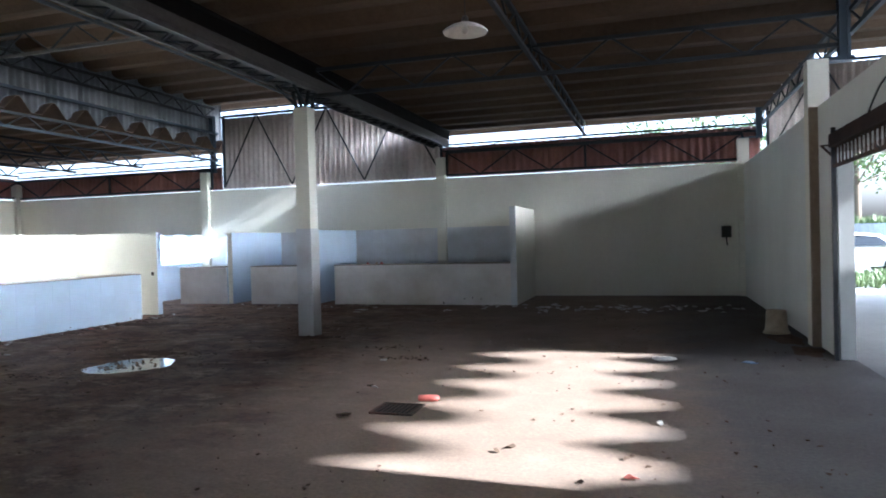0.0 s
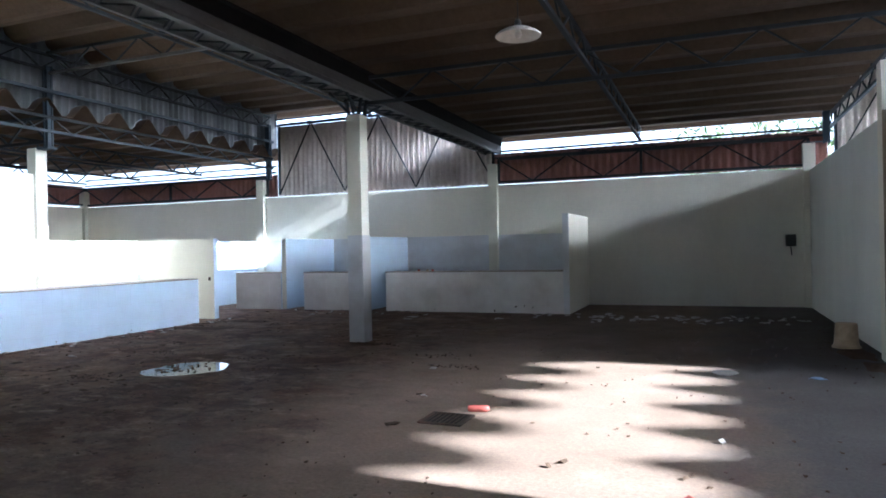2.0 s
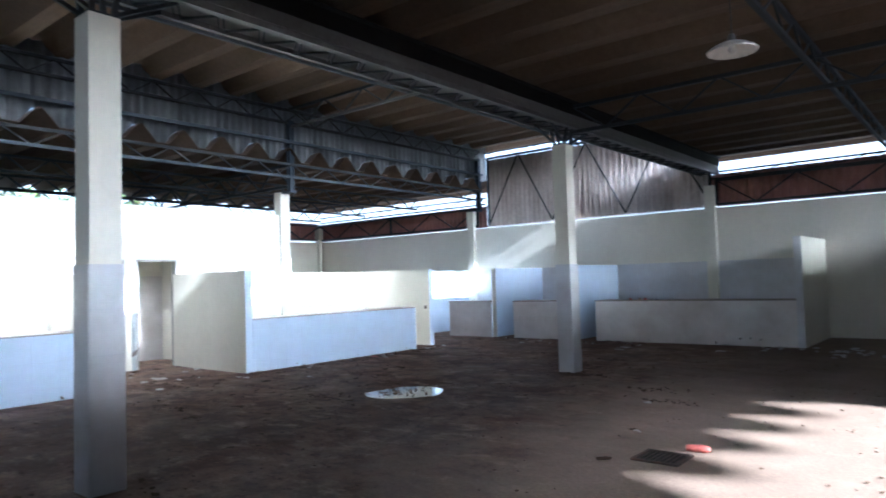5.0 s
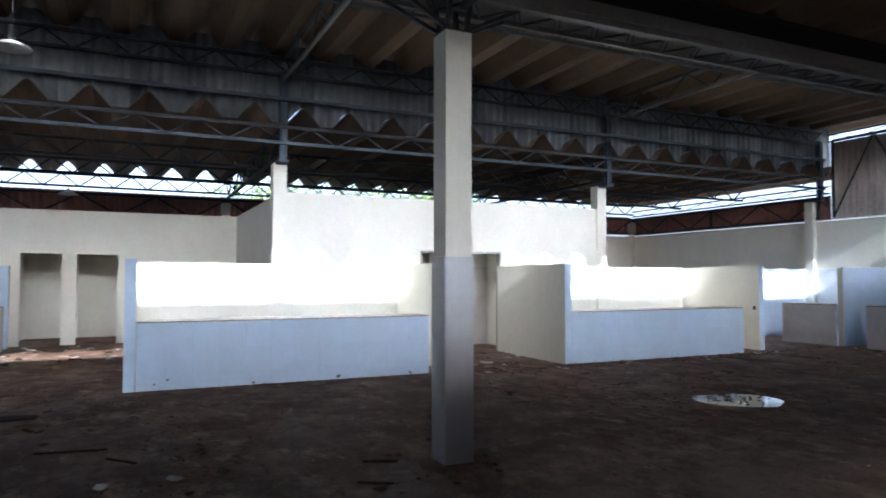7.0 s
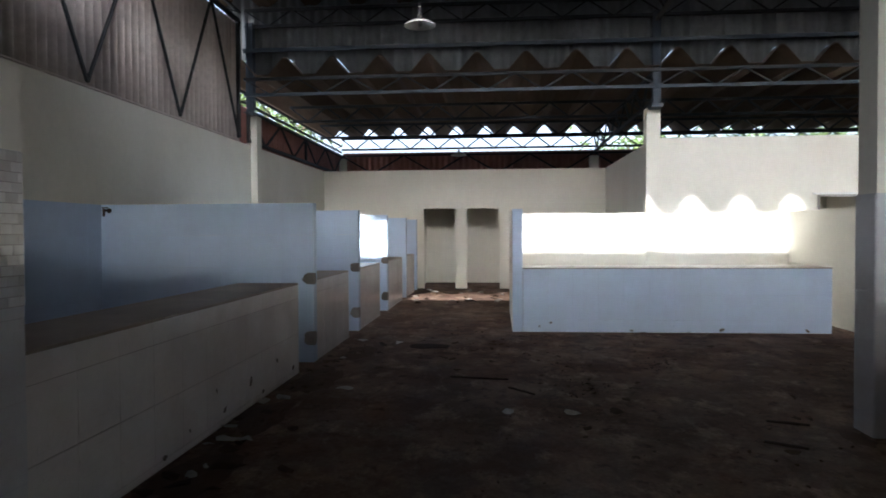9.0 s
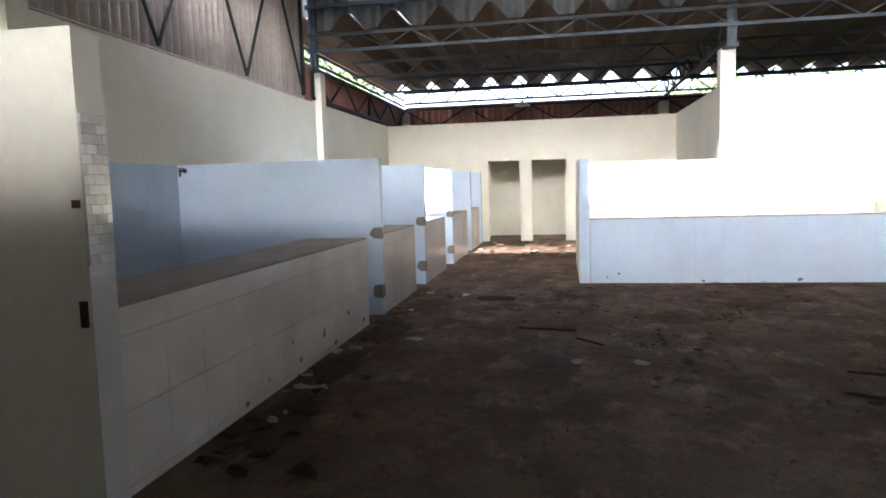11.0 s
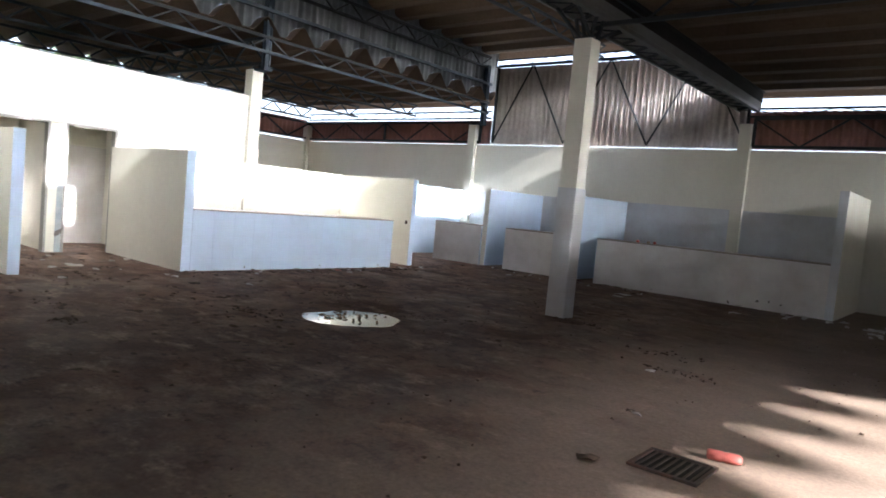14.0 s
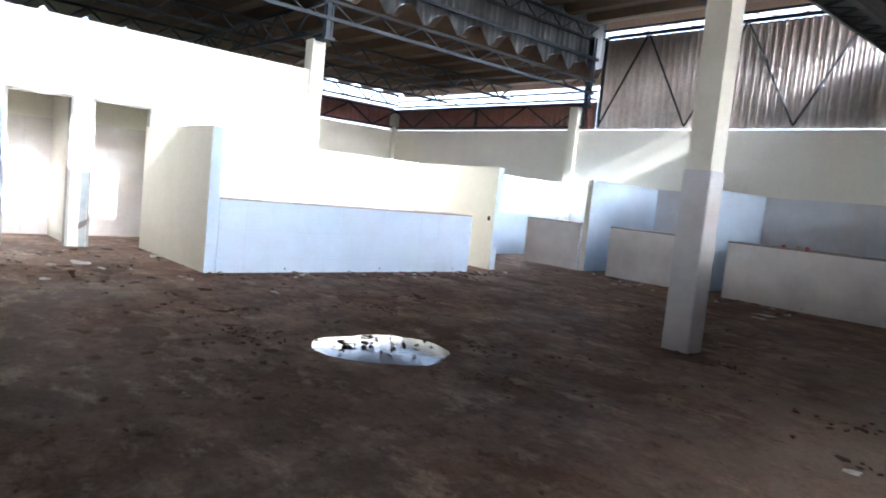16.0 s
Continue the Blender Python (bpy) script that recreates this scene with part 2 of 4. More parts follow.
# ---- mesh helpers ----
def box(bm, x0, x1, y0, y1, z0, z1):
    vs = [bm.verts.new((x, y, z)) for z in (z0, z1) for x, y in ((x0, y0), (x1, y0), (x1, y1), (x0, y1))]
    for f in ((3, 2, 1, 0), (4, 5, 6, 7), (0, 1, 5, 4), (1, 2, 6, 5), (2, 3, 7, 6), (3, 0, 4, 7)):
        bm.faces.new([vs[i] for i in f])


def bar(bm, a, b, w, h=None):
    """A square bar from a to b, w wide and h high."""
    a, b = Vector(a), Vector(b)
    h = h or w
    d = (b - a).normalized()
    up = Vector((0, 0, 1)) if abs(d.z) < 0.95 else Vector((1, 0, 0))
    s = d.cross(up).normalized() * w / 2
    u = s.cross(d).normalized() * h / 2
    vs = [bm.verts.new(p + i * s + j * u) for p in (a, b) for i, j in ((-1, -1), (1, -1), (1, 1), (-1, 1))]
    for f in ((3, 2, 1, 0), (4, 5, 6, 7), (0, 1, 5, 4), (1, 2, 6, 5), (2, 3, 7, 6), (3, 0, 4, 7)):
        bm.faces.new([vs[i] for i in f])


def lathe(bm, rings, seg=24, c=(0, 0, 0)):
    """A turned shape from rings of (radius, height)."""
    loops = [[bm.verts.new((c[0] + r * math.cos(2 * math.pi * i / seg), c[1] + r * math.sin(2 * math.pi * i / seg), c[2] + z)) for i in range(seg)] for r, z in rings]
    for lo, hi in zip(loops, loops[1:]):
        for i in range(seg):
            f = bm.faces.new((lo[i], lo[(i + 1) % seg], hi[(i + 1) % seg], hi[i]))
            f.smooth = True
    return loops


def mesh_of(name, bm, material):
    bmesh.ops.recalc_face_normals(bm, faces=bm.faces)
    me = bpy.data.meshes.new(name)
    bm.to_mesh(me)
    bm.free()
    me.materials.append(material)
    return me


def bevelled(bm, width=0.008, segments=1):
    bmesh.ops.bevel(bm, geom=[e for e in bm.edges if e.calc_face_angle(0) > 0.6], offset=width, segments=segments, affect="EDGES")
    return bm


def part(name, bm, material, parent=None, label=""):
    ob = new(name, mesh_of(name, bm, material))
    if parent:
        ob.parent = parent
    if label:
        tagged(ob, label)
    return ob


def empty(name, label, category, kind="", group="", at=(0, 0, 0)):
    ob = new(name)
    ob.location = at
    ob.empty_display_size = 0.1
    return tagged(ob, label, category, group, kind)


def solid(name, boxes, material, label="", category="", kind="structure", bevel=0.0, parent=None):
    bm = bmesh.new()
    for b in boxes:
        box(bm, *b)
    if bevel:
        bevelled(bm, bevel)
    ob = part(name, bm, material, parent)
    return tagged(ob, label, category, "", "" if parent else kind)


# ---- plan ----
XC, XK, XE, XN = -5.45, -12.95, 2.05, -20.45      # column line, clerestory line, east wall, far west line
YS, YA, YB, YN = -5.05, 2.45, 9.95, 17.45          # south wall, column lines, north wall
HW, HP, HC, HCOL = 3.17, 1.84, 0.96, 3.73          # wall, partition, counter, column heights
GATE = (3.95, 8.85, 2.42)                          # opening in the east wall

T0 = 0.16
# ---- ground, floor ----
solid("ground", [(-300, 300, -300, 300, -0.5, -0.06)], ASPHALT, "pale worn concrete yard and ground around the hall", "ground")
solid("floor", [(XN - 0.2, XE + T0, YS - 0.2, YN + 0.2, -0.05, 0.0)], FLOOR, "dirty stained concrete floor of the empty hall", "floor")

# ---- walls ----
T = 0.16
solid("wall_north", [(XN, XE + T, YN, YN + T, 0, HW)], CREAM, "cream plastered wall with stains", "wall")
solid("wall_south", [(XN, XE + T, YS - T, YS, 0, HW)], CREAM, "cream plastered wall with stains", "wall")
solid("wall_east", [(XE, XE + T, GATE[1], YN, 0, HW - 0.06), (XE, XE + T, YS, GATE[0], 0, HW - 0.06),
                    (XE, XE + T, GATE[0], GATE[1], GATE[2], HW - 0.06)], GREYWALL, "pale grey plastered wall with a wide gate opening", "wall")
# unseen wall, added to cut low light and bounce entering through the gate
solid("yard_light_stop", [(9.6, 9.76, YS - T, YN + T, 0, 4.2)], BLUEWALL, "unseen bluish wall added across the yard to block low light", "wall")
solid("wall_far_west", [(XN - T, XN, YS - T, YN + T, 0, HW)], CREAM, "cream plastered back wall", "wall")
D1, D2, HD = (-2.34, -1.50), (-1.19, -0.32), 2.14
XW = -18.28


def notched_wall(name, x0, x1, y0, y1, h, doors, hd, label):
    """One wall along y whose door openings reach the floor."""
    ys = sorted({y0, y1, *(v for d in doors for v in d)})
    zs = (0.0, hd, h)
    bm = bmesh.new()
    grid = {(k, i, j): bm.verts.new((x, y, z)) for k, x in enumerate((x0, x1)) for i, y in enumerate(ys) for j, z in enumerate(zs)}
    cells = {(i, j) for i in range(len(ys) - 1) for j in (0, 1) if j or not any(a <= ys[i] < b for a, b in doors)}
    for i, j in cells:
        for k in (0, 1):
            bm.faces.new([grid[k, i + di, j + dj] for di, dj in ((0, 0), (1, 0), (1, 1), (0, 1))])
        for other, p, q in (((i - 1, j), (i, j), (i, j + 1)), ((i + 1, j), (i + 1, j), (i + 1, j + 1)), ((i, j - 1), (i, j), (i + 1, j)), ((i, j + 1), (i, j + 1), (i + 1, j + 1))):
            if other not in cells:
                bm.faces.new((grid[0, *p], grid[0, *q], grid[1, *q], grid[1, *p]))
    bmesh.ops.delete(bm, geom=[v for v in bm.verts if not v.link_faces], context="VERTS")
    return tagged(part(name, bm, CREAM), label, "wall", "", "structure")


notched_wall("wall_west", XW - 0.13, XW, YS, YA, HW, (D1, D2), HD, "cream plastered wall with two door openings")
solid("wall_closets", [(XN, XW - 0.13, -1.41, -1.28, 0, HW), (XN, XW - 0.13, -2.62, -2.5, 0, HW), (XN, XW - 0.13, -0.2, -0.07, 0, HW)], CREAM,
      "cream plastered closet dividing walls", "wall")
# unseen slabs, added to keep light from above out of the closets
solid("closet_light_lid", [(XN, XW - 0.13, -2.5, -1.41, 2.88, 2.98), (XN, XW - 0.13, -1.28, -0.2, 2.88, 2.98)], CREAM, "unseen cream slab added over the closets to darken them", "ceiling")
solid("wall_block_south", [(XW - 0.13, XK - 0.08, YA, YA + 0.13, 0, HW)], CREAM, "cream plastered wall of the inner block", "wall")
E1, E2 = (5.35, 6.18), (6.42, 7.25)
notched_wall("wall_block_east", XK - 0.08, XK + 0.05, YA + 0.125, YB - 0.125, 3.2, (E1, E2), HD, "tall cream plastered wall with two door openings")
solid("wall_block_north", [(XW, XK - 0.08, YB - 0.13, YB, 0, HW)], CREAM, "cream plastered wall of the inner block", "wall")
solid("wall_stall_back", [(XK - 0.08, XK + 0.05, -0.15, YA - 0.125, 0, HP), (XK - 0.08, XK + 0.05, YB + 0.125, 12.64, 0, HP)], CREAM,
      "low pale wall behind the island stalls", "wall")
solid("wall_block_rooms", [(-14.6, -14.47, 4.6, 8.2, 0, HW), (-14.47, XK - 0.08, 6.24, 6.36, 0, HW), (-14.47, XK - 0.08, 4.6, 4.73, 0, HW), (-14.47, XK - 0.08, 7.76, 8.2, 0, HW)], CREAM,
      "cream plastered walls of two small rooms", "wall")


# ---- columns and pilasters ----
def pilaster(x, y, w=0.25, top=HCOL, label="cream painted concrete pilaster set in the wall"):
    bm = bmesh.new()
    box(bm, x - w / 2, x + w / 2, y - w / 2, y + w / 2, 0, top)
    bevelled(bm, 0.012)
    return tagged(part("pilaster", bm, CREAM), label, "pilaster", "pilasters", "structure")


for x, y in ((XN, YN), (XK, YN), (XC, YN), (XE, YN), (XN, YS), (XK, YS), (XC, YS), (XE, YS), (XE + 0.02, YA), (XE + 0.02, YB), (9.55, YS), (9.55, YA), (9.55, YB), (9.55, YN), (XK, YA), (XK, YB), (XN, YA), (XN, YB)):
    pilaster(x, y)
CLAD = []
for y in (YA, YB):
    col = empty("column", "square cream concrete column, tiled round its lower half", "column", "structure", "columns", (XC, y, 0))
    bm = bmesh.new()
    box(bm, -0.125, 0.125, -0.125, 0.125, 0, HCOL)
    part("shaft", bevelled(bm, 0.012), CREAM, col)
    bm = bmesh.new()
    box(bm, -0.132, 0.132, -0.132, 0.132, 0, 1.755)
    clad = part("tile_cladding", bevelled(bm, 0.006), GROUT, col)
    CLAD.append((clad, XC, y))


# ---- roofs ----
PERIOD = 0.88


def sheet_mesh(length, material):
    """One deep-ribbed sheet that runs along x."""
    prof = [(0, 0), (0.13, 0.0), (0.36, 0.265), (0.41, 0.31), (0.47, 0.31), (0.52, 0.265), (0.75, 0.0), (PERIOD + 0.02, 0)]
    bm = bmesh.new()
    rows = [[bm.verts.new((x, y, z + dz)) for y, z in prof] for x in (0, length) for dz in (0, 0.014)]
    n = len(prof)
    for i in range(n - 1):
        bm.faces.new((rows[0][i], rows[2][i], rows[2][i + 1], rows[0][i + 1]))
        bm.faces.new((rows[1][i + 1], rows[3][i + 1], rows[3][i], rows[1][i]))
        bm.faces.new((rows[0][i + 1], rows[1][i + 1], rows[1][i], rows[0][i]))
        bm.faces.new((rows[2][i], rows[3][i], rows[3][i + 1], rows[2][i + 1]))
    return mesh_of("roof_sheet", bm, material)


def roof(name, x0, x1, y0, y1, z, label):
    top = empty(name, label, "roof", "structure")
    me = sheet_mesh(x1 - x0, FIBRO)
    for i in range(math.ceil((y1 - y0) / PERIOD)):
        ob = new("roof_sheet", me)
        ob.location = (x0, y0 + i * PERIOD, z)
        ob.parent = top


Y0R = YS - 0.55 + 0.03
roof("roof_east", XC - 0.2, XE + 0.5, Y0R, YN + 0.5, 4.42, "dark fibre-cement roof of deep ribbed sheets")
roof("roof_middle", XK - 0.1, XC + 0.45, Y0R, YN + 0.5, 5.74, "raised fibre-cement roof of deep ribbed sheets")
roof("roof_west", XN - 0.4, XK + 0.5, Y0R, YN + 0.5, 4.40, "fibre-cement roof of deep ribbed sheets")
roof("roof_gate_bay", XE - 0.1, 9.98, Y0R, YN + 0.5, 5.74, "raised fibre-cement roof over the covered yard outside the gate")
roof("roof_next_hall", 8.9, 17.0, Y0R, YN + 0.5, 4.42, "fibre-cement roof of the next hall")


# ---- lattice steel ----
def lattice(name, a, b, depth, material, panel=0.45, chord=0.055, web=0.025, group="roof trusses", bottom=None, label="dark blue steel lattice beam under the roof"):
    """A lattice beam from a to b (its lower chord), depth high."""
    a, b = Vector(a), Vector(b)
    top = empty(name, label, "lattice beam", "structure", group)
    up = Vector((0, 0, depth))
    bm = bmesh.new()
    bar(bm, a, b, chord)
    part("bottom_chord", bm, bottom or material, top)
    bm = bmesh.new()
    bar(bm, a + up, b + up, chord)
    part("top_chord", bm, material, top)
    n = max(2, round((b - a).length / panel))
    bm = bmesh.new()
    for i in range(n):
        p, q = a.lerp(b, i / n), a.lerp(b, (i + 1) / n)
        bar(bm, *((p, q + up) if i % 2 else (p + up, q)), web)
    part("web", bm, material, top)
    return top
# east bay
for x in (-1.62,):
    lattice("lattice_beam", (x, YS, 4.08), (x, YN, 4.08), 0.28, STEEL)
for y in (YA, YB):
    lattice("lattice_beam", (XC + 0.2, y, 3.92), (XE + 0.35, y, 3.92), 0.42, STEEL, 0.6)
# main beam on the columns: a flat ladder of two chords and zigzag bars, with the valley gutter lying on it
beam = empty("box_beam", "wide grey steel lattice beam on the columns", "lattice beam", "structure")
for dx, w, h in ((-0.20, 0.045, 0.05), (0.185, 0.085, 0.075)):
    bm = bmesh.new()
    bar(bm, (XC + dx, YS, 3.995 + h / 2), (XC + dx, YN, 3.995 + h / 2), w, h)
    part("chord", bm, GREYSTEEL, beam)
N = 100
bm = bmesh.new()
for i in range(N):
    y0, y1 = YS + (YN - YS) * i / N, YS + (YN - YS) * (i + 1) / N
    a, b = (XC - 0.19, XC + 0.15) if i % 2 else (XC + 0.15, XC - 0.19)
    bar(bm, (a, y0, 4.02), (b, y1, 4.02), 0.016, 0.02)
    if i % 2 == 0:
        bar(bm, (a, y0 - 0.06, 4.02), (b, y1 - 0.06, 4.02), 0.012, 0.02)
part("web", bm, STEEL, beam)


def profile_run(name, prof, y0, y1, material, label, category):
    """A folded sheet profile, closed in xz, drawn out along y."""
    bm = bmesh.new()
    a, b = ([bm.verts.new((x, y, z)) for x, z in prof] for y in (y0, y1))
    n = len(prof)
    for i in range(n):
        bm.faces.new((a[i], a[(i + 1) % n], b[(i + 1) % n], b[i]))
    bm.faces.new(a[::-1])
    bm.faces.new(b)
    return tagged(part(name, bm, material), label, category, "", "structure")


profile_run("valley_gutter", [(XC - 0.215, 4.06), (XC + 0.235, 4.06), (XC + 0.235, 4.40), (XC + 0.225, 4.40), (XC + 0.225, 4.07), (XC - 0.205, 4.07), (XC - 0.205, 4.30), (XC - 0.215, 4.30)],
            YS, YN, GALV, "dull grey sheet-metal valley gutter lying on the lattice beam", "gutter")
profile_run("gutter_apron", [(XC + 0.236, 4.2), (XC + 0.25, 4.2), (XC + 0.25, 4.39), (XC + 0.30, 4.405), (XC + 0.30, 4.415), (XC + 0.236, 4.415)],
            YS, YN, BLACKSHEET, "black sheet apron on the side of the valley gutter", "flashing")
# hidden sheet, added to straighten the lower edge of the sunlit band
profile_run("eave_flashing", [(XC - 0.222, 4.40), (XC - 0.206, 4.40), (XC - 0.206, 4.755), (XC + 0.10, 4.755), (XC + 0.10, 4.77), (XC - 0.222, 4.77)],
            YS, YN, SKIRT, "unseen grey sheet added along the roof edge to trim the sunlight", "flashing")
for y in (YA, YB):
    br = empty("column_bracket", "dark steel bracket between column and beam", "bracket", "structure", "column brackets")
    bm = bmesh.new()
    box(bm, XC - 0.12, XC + 0.12, y - 0.12, y + 0.12, HCOL, HCOL + 0.02)
    part("plate", bm, STEEL, br)
    bm = bmesh.new()
    for sx in (-1, 1):
        for sy in (-1, 1):
            bar(bm, (XC + sx * 0.08, y + sy * 0.08, HCOL + 0.02), (XC + sx * 0.15, y + sy * 0.6, 4.0), 0.035)
            bar(bm, (XC + sx * 0.09, y + sy * 0.09, HCOL + 0.02), (XC + sx * 0.15, y + sy * 0.1, 4.0), 0.04)
    part("struts", bm, STEEL, br)
# middle bay
XP = -12.6
lattice("lattice_beam", (XP, YS, 5.34), (XP, YN, 5.34), 0.3, STEEL)
lattice("lattice_beam", (XC + 0.25, YS, 5.42), (XC + 0.25, YN, 5.42), 0.28, STEEL)
lattice("lattice_beam", (-9.1, YS, 5.42), (-9.1, YN, 5.42), 0.28, STEEL)
for y in (YA, YB):
    lattice("lattice_beam", (XP, y, 5.25), (XC + 0.25, y, 5.25), 0.42, STEEL, 0.6, bottom=GREYSTEEL)
for xp, xk, y in [(a, b, y) for a, b in ((XP, XK), (XP + 15, XE)) for y in (YS + 0.1, YA, YB, YN - 0.1)]:
    post = empty("steel_post", "blue painted steel post standing on a concrete pilaster", "post", "structure", "clerestory posts")
    bm = bmesh.new()
    for dx in (-0.05, 0.05):
        for dy in (-0.05, 0.05):
            bar(bm, (xp + dx, y + dy, 3.7), (xp + dx, y + dy, 5.4), 0.035)
    part("angle_bars", bm, BLUESTEEL, post)
    bm = bmesh.new()
    box(bm, xp - 0.045, xp + 0.045, y - 0.045, y + 0.045, 3.72, 5.4)
    part("web", bm, BLUESTEEL, post)
    bm = bmesh.new()
    box(bm, xk - 0.1, xp + 0.1, y - 0.1, y + 0.1, 3.7 if abs(y - YN) > 1 and abs(y - YS) > 1 else 3.735, 3.75)
    part("foot_plate", bm, BLUESTEEL, post)
for xp in (XP, XP + 15):
    bm = bmesh.new()
    bar(bm, (xp + 0.1, YS, 4.87), (xp + 0.1, YN, 4.87), 0.07, 0.07)
    tagged(part("clerestory_rail", bm, BLUESTEEL), "long blue painted steel rail along the clerestory sheets", "steel rail", "", "structure")
    lattice("lattice_beam", (xp + 0.08, YS, 4.06), (xp + 0.08, YN, 4.06), 0.29, STEEL, 0.5, bottom=BLUESTEEL)
# west bay
for x, z in ((-15.3, 4.02), (-17.9, 4.02), (XN + 0.1, 4.0)):
    lattice("lattice_beam", (x, YS, z), (x, YN, z), 0.32, STEEL, 0.42, 0.055, 0.036)
lattice("lattice_beam", (XN + 0.04, YS, 3.27), (XN + 0.04, YN, 3.27), 0.55, STEEL, 0.95, 0.05, 0.045, label="dark steel truss against the red sheets of the back wall")
for y in (YA, YB):
    lattice("lattice_beam", (XN, y, 3.86), (XP, y, 3.86), 0.5, STEEL, 0.6, 0.06, 0.04)


# ---- ribbed sheets over the walls ----
def wave_sheet(width, height, material, pitch=0.177, amp=0.046):
    """A corrugated sheet in the xz plane."""
    n = round(width / pitch * 6)
    bm = bmesh.new()
    lo = [bm.verts.new((width * i / n, amp * math.sin(2 * math.pi * width * i / n / pitch), 0)) for i in range(n + 1)]
    hi = [bm.verts.new((v.co.x, v.co.y, height)) for v in lo]
    lo2 = [bm.verts.new((v.co.x, v.co.y + 0.008, 0)) for v in lo]
    hi2 = [bm.verts.new((v.co.x, v.co.y + 0.008, height)) for v in lo]
    for i in range(n):
        for q in ((lo[i], lo[i + 1], hi[i + 1], hi[i]), (hi2[i], hi2[i + 1], lo2[i + 1], lo2[i]), (lo2[i], lo2[i + 1], lo[i + 1], lo[i]), (hi[i], hi[i + 1], hi2[i + 1], hi2[i])):
            f = bm.faces.new(q)
            f.smooth = True
    return mesh_of("sheet", bm, material)


def sheet_run(name, start, end, z0, z1, material, label, each=1.06):
    """Sheets side by side from start to end, in plan."""
    top = empty(name, label, "sheet cladding", "structure")
    a, b = Vector((*start, 0)), Vector((*end, 0))
    n = max(1, round((b - a).length / each))
    w = (b - a).length / n
    me = wave_sheet(w, z1 - z0, material, w / round(w / 0.177))
    for i in range(n):
        ob = new("sheet", me)
        p = a.lerp(b, i / n)
        ob.matrix_world = Matrix.Translation((p.x, p.y, z0)) @ Matrix.Rotation(math.atan2(b.y - a.y, b.x - a.x), 4, "Z")
        ob.parent = top
    return top


for y, low in ((YN + 0.09, 3.20), (YS - 0.09, 3.173)):
    sheet_run("gable_cladding_east", (XC, y), (XE + 0.4, y), low, 4.02, REDSHEET, "rusty red corrugated sheets above the wall")
    sheet_run("gable_cladding_middle", (-12.4, y), (XC, y), low, 5.34, BROWNSHEET, "tall brown-grey weathered corrugated sheets above the wall")
    sheet_run("gable_cladding_west", (XN - 0.3, y), (-12.42, y), low, 3.88, REDSHEET, "rusty red corrugated sheets above the wall")
for y in (YN + 0.09, YS - 0.09):
    sheet_run("gable_cladding_yard", (2.6, y), (9.55, y), 3.24, 5.34, BROWNSHEET, "tall brown-grey weathered corrugated sheets above the covered yard")
sheet_run("west_cladding", (XN - 0.1, YS), (XN - 0.1, YN), 3.24, 3.92, REDSHEET, "dark red corrugated sheets above the back wall")


def rib_height(y, y0):
    """Height of a deep-ribbed roof sheet over its trough."""
    k = (y - y0) % PERIOD
    return float(np.interp(k, (0, 0.13, 0.36, 0.41, 0.47, 0.52, 0.75, PERIOD), (0, 0, 0.265, 0.31, 0.31, 0.265, 0, 0)))


def skirt(name, x, z_roof, top_z, material, label):
    """Corrugated sheets that stand on the lower roof and close the step up to the raised one."""
    top = empty(name, label, "sheet cladding", "structure")
    y, w, pitch = YS - 0.4, 1.062, 0.177
    while y < YN + 0.3:
        bm = bmesh.new()
        n = 36
        cols = []
        for i in range(n + 1):
            yy = y + w * i / n
            xx = x + 0.026 * math.sin(2 * math.pi * yy / pitch)
            z0 = z_roof + 0.03 + rib_height(yy, Y0R)
            cols.append([bm.verts.new((xx + dx, yy, z)) for dx, z in ((0, z0), (0, top_z), (-0.008, top_z), (-0.008, z0))])
        for p, q in zip(cols, cols[1:]):
            for i in range(4):
                f = bm.faces.new((p[i], p[(i + 1) % 4], q[(i + 1) % 4], q[i]))
                f.smooth = i in (0, 2)
        part("sheet", bm, material, top)
        y += w


skirt("clerestory_skirt", XP - 0.1, 4.40, 5.95, SKIRT, "pale corrugated sheets closing the step under the raised roof")
skirt("yard_skirt", XE + 0.25, 4.42, 5.95, SKIRT, "pale corrugated sheets closing the step under the yard roof")


# ---- gable trusses along the end walls ----
def gable_truss(y, x0, x1, z0, z1, n, first=0, uprights=True):
    top = empty("gable_truss", "dark steel truss against the corrugated end sheets", "truss", "structure", "gable trusses")
    for nm, z in (("bottom_chord", z0), ("top_chord", z1)):
        bm = bmesh.new()
        tall = nm == "bottom_chord" and z1 - z0 > 1
        bar(bm, (x0, y, z - (0.05 if tall else 0)), (x1, y, z - (0.05 if tall else 0)), 0.016 if tall else 0.06)
        part(nm, bm, BROWNSHEET if tall else STEEL, top)
    for i in range(n):
        p, q = x0 + (x1 - x0) * i / n, x0 + (x1 - x0) * (i + 1) / n
        bm = bmesh.new()
        bar(bm, (p, y, z1 if i % 2 == first else z0), (q, y, z0 if i % 2 == first else z1), 0.034)
        part("brace", bm, STEEL, top)
    for i in range(0, n + 1, n // 2 if uprights else n):
        x = x0 + (x1 - x0) * i / n
        bm = bmesh.new()
        bar(bm, (x, y, z0), (x, y, z1), 0.06)
        part("upright", bm, STEEL, top)


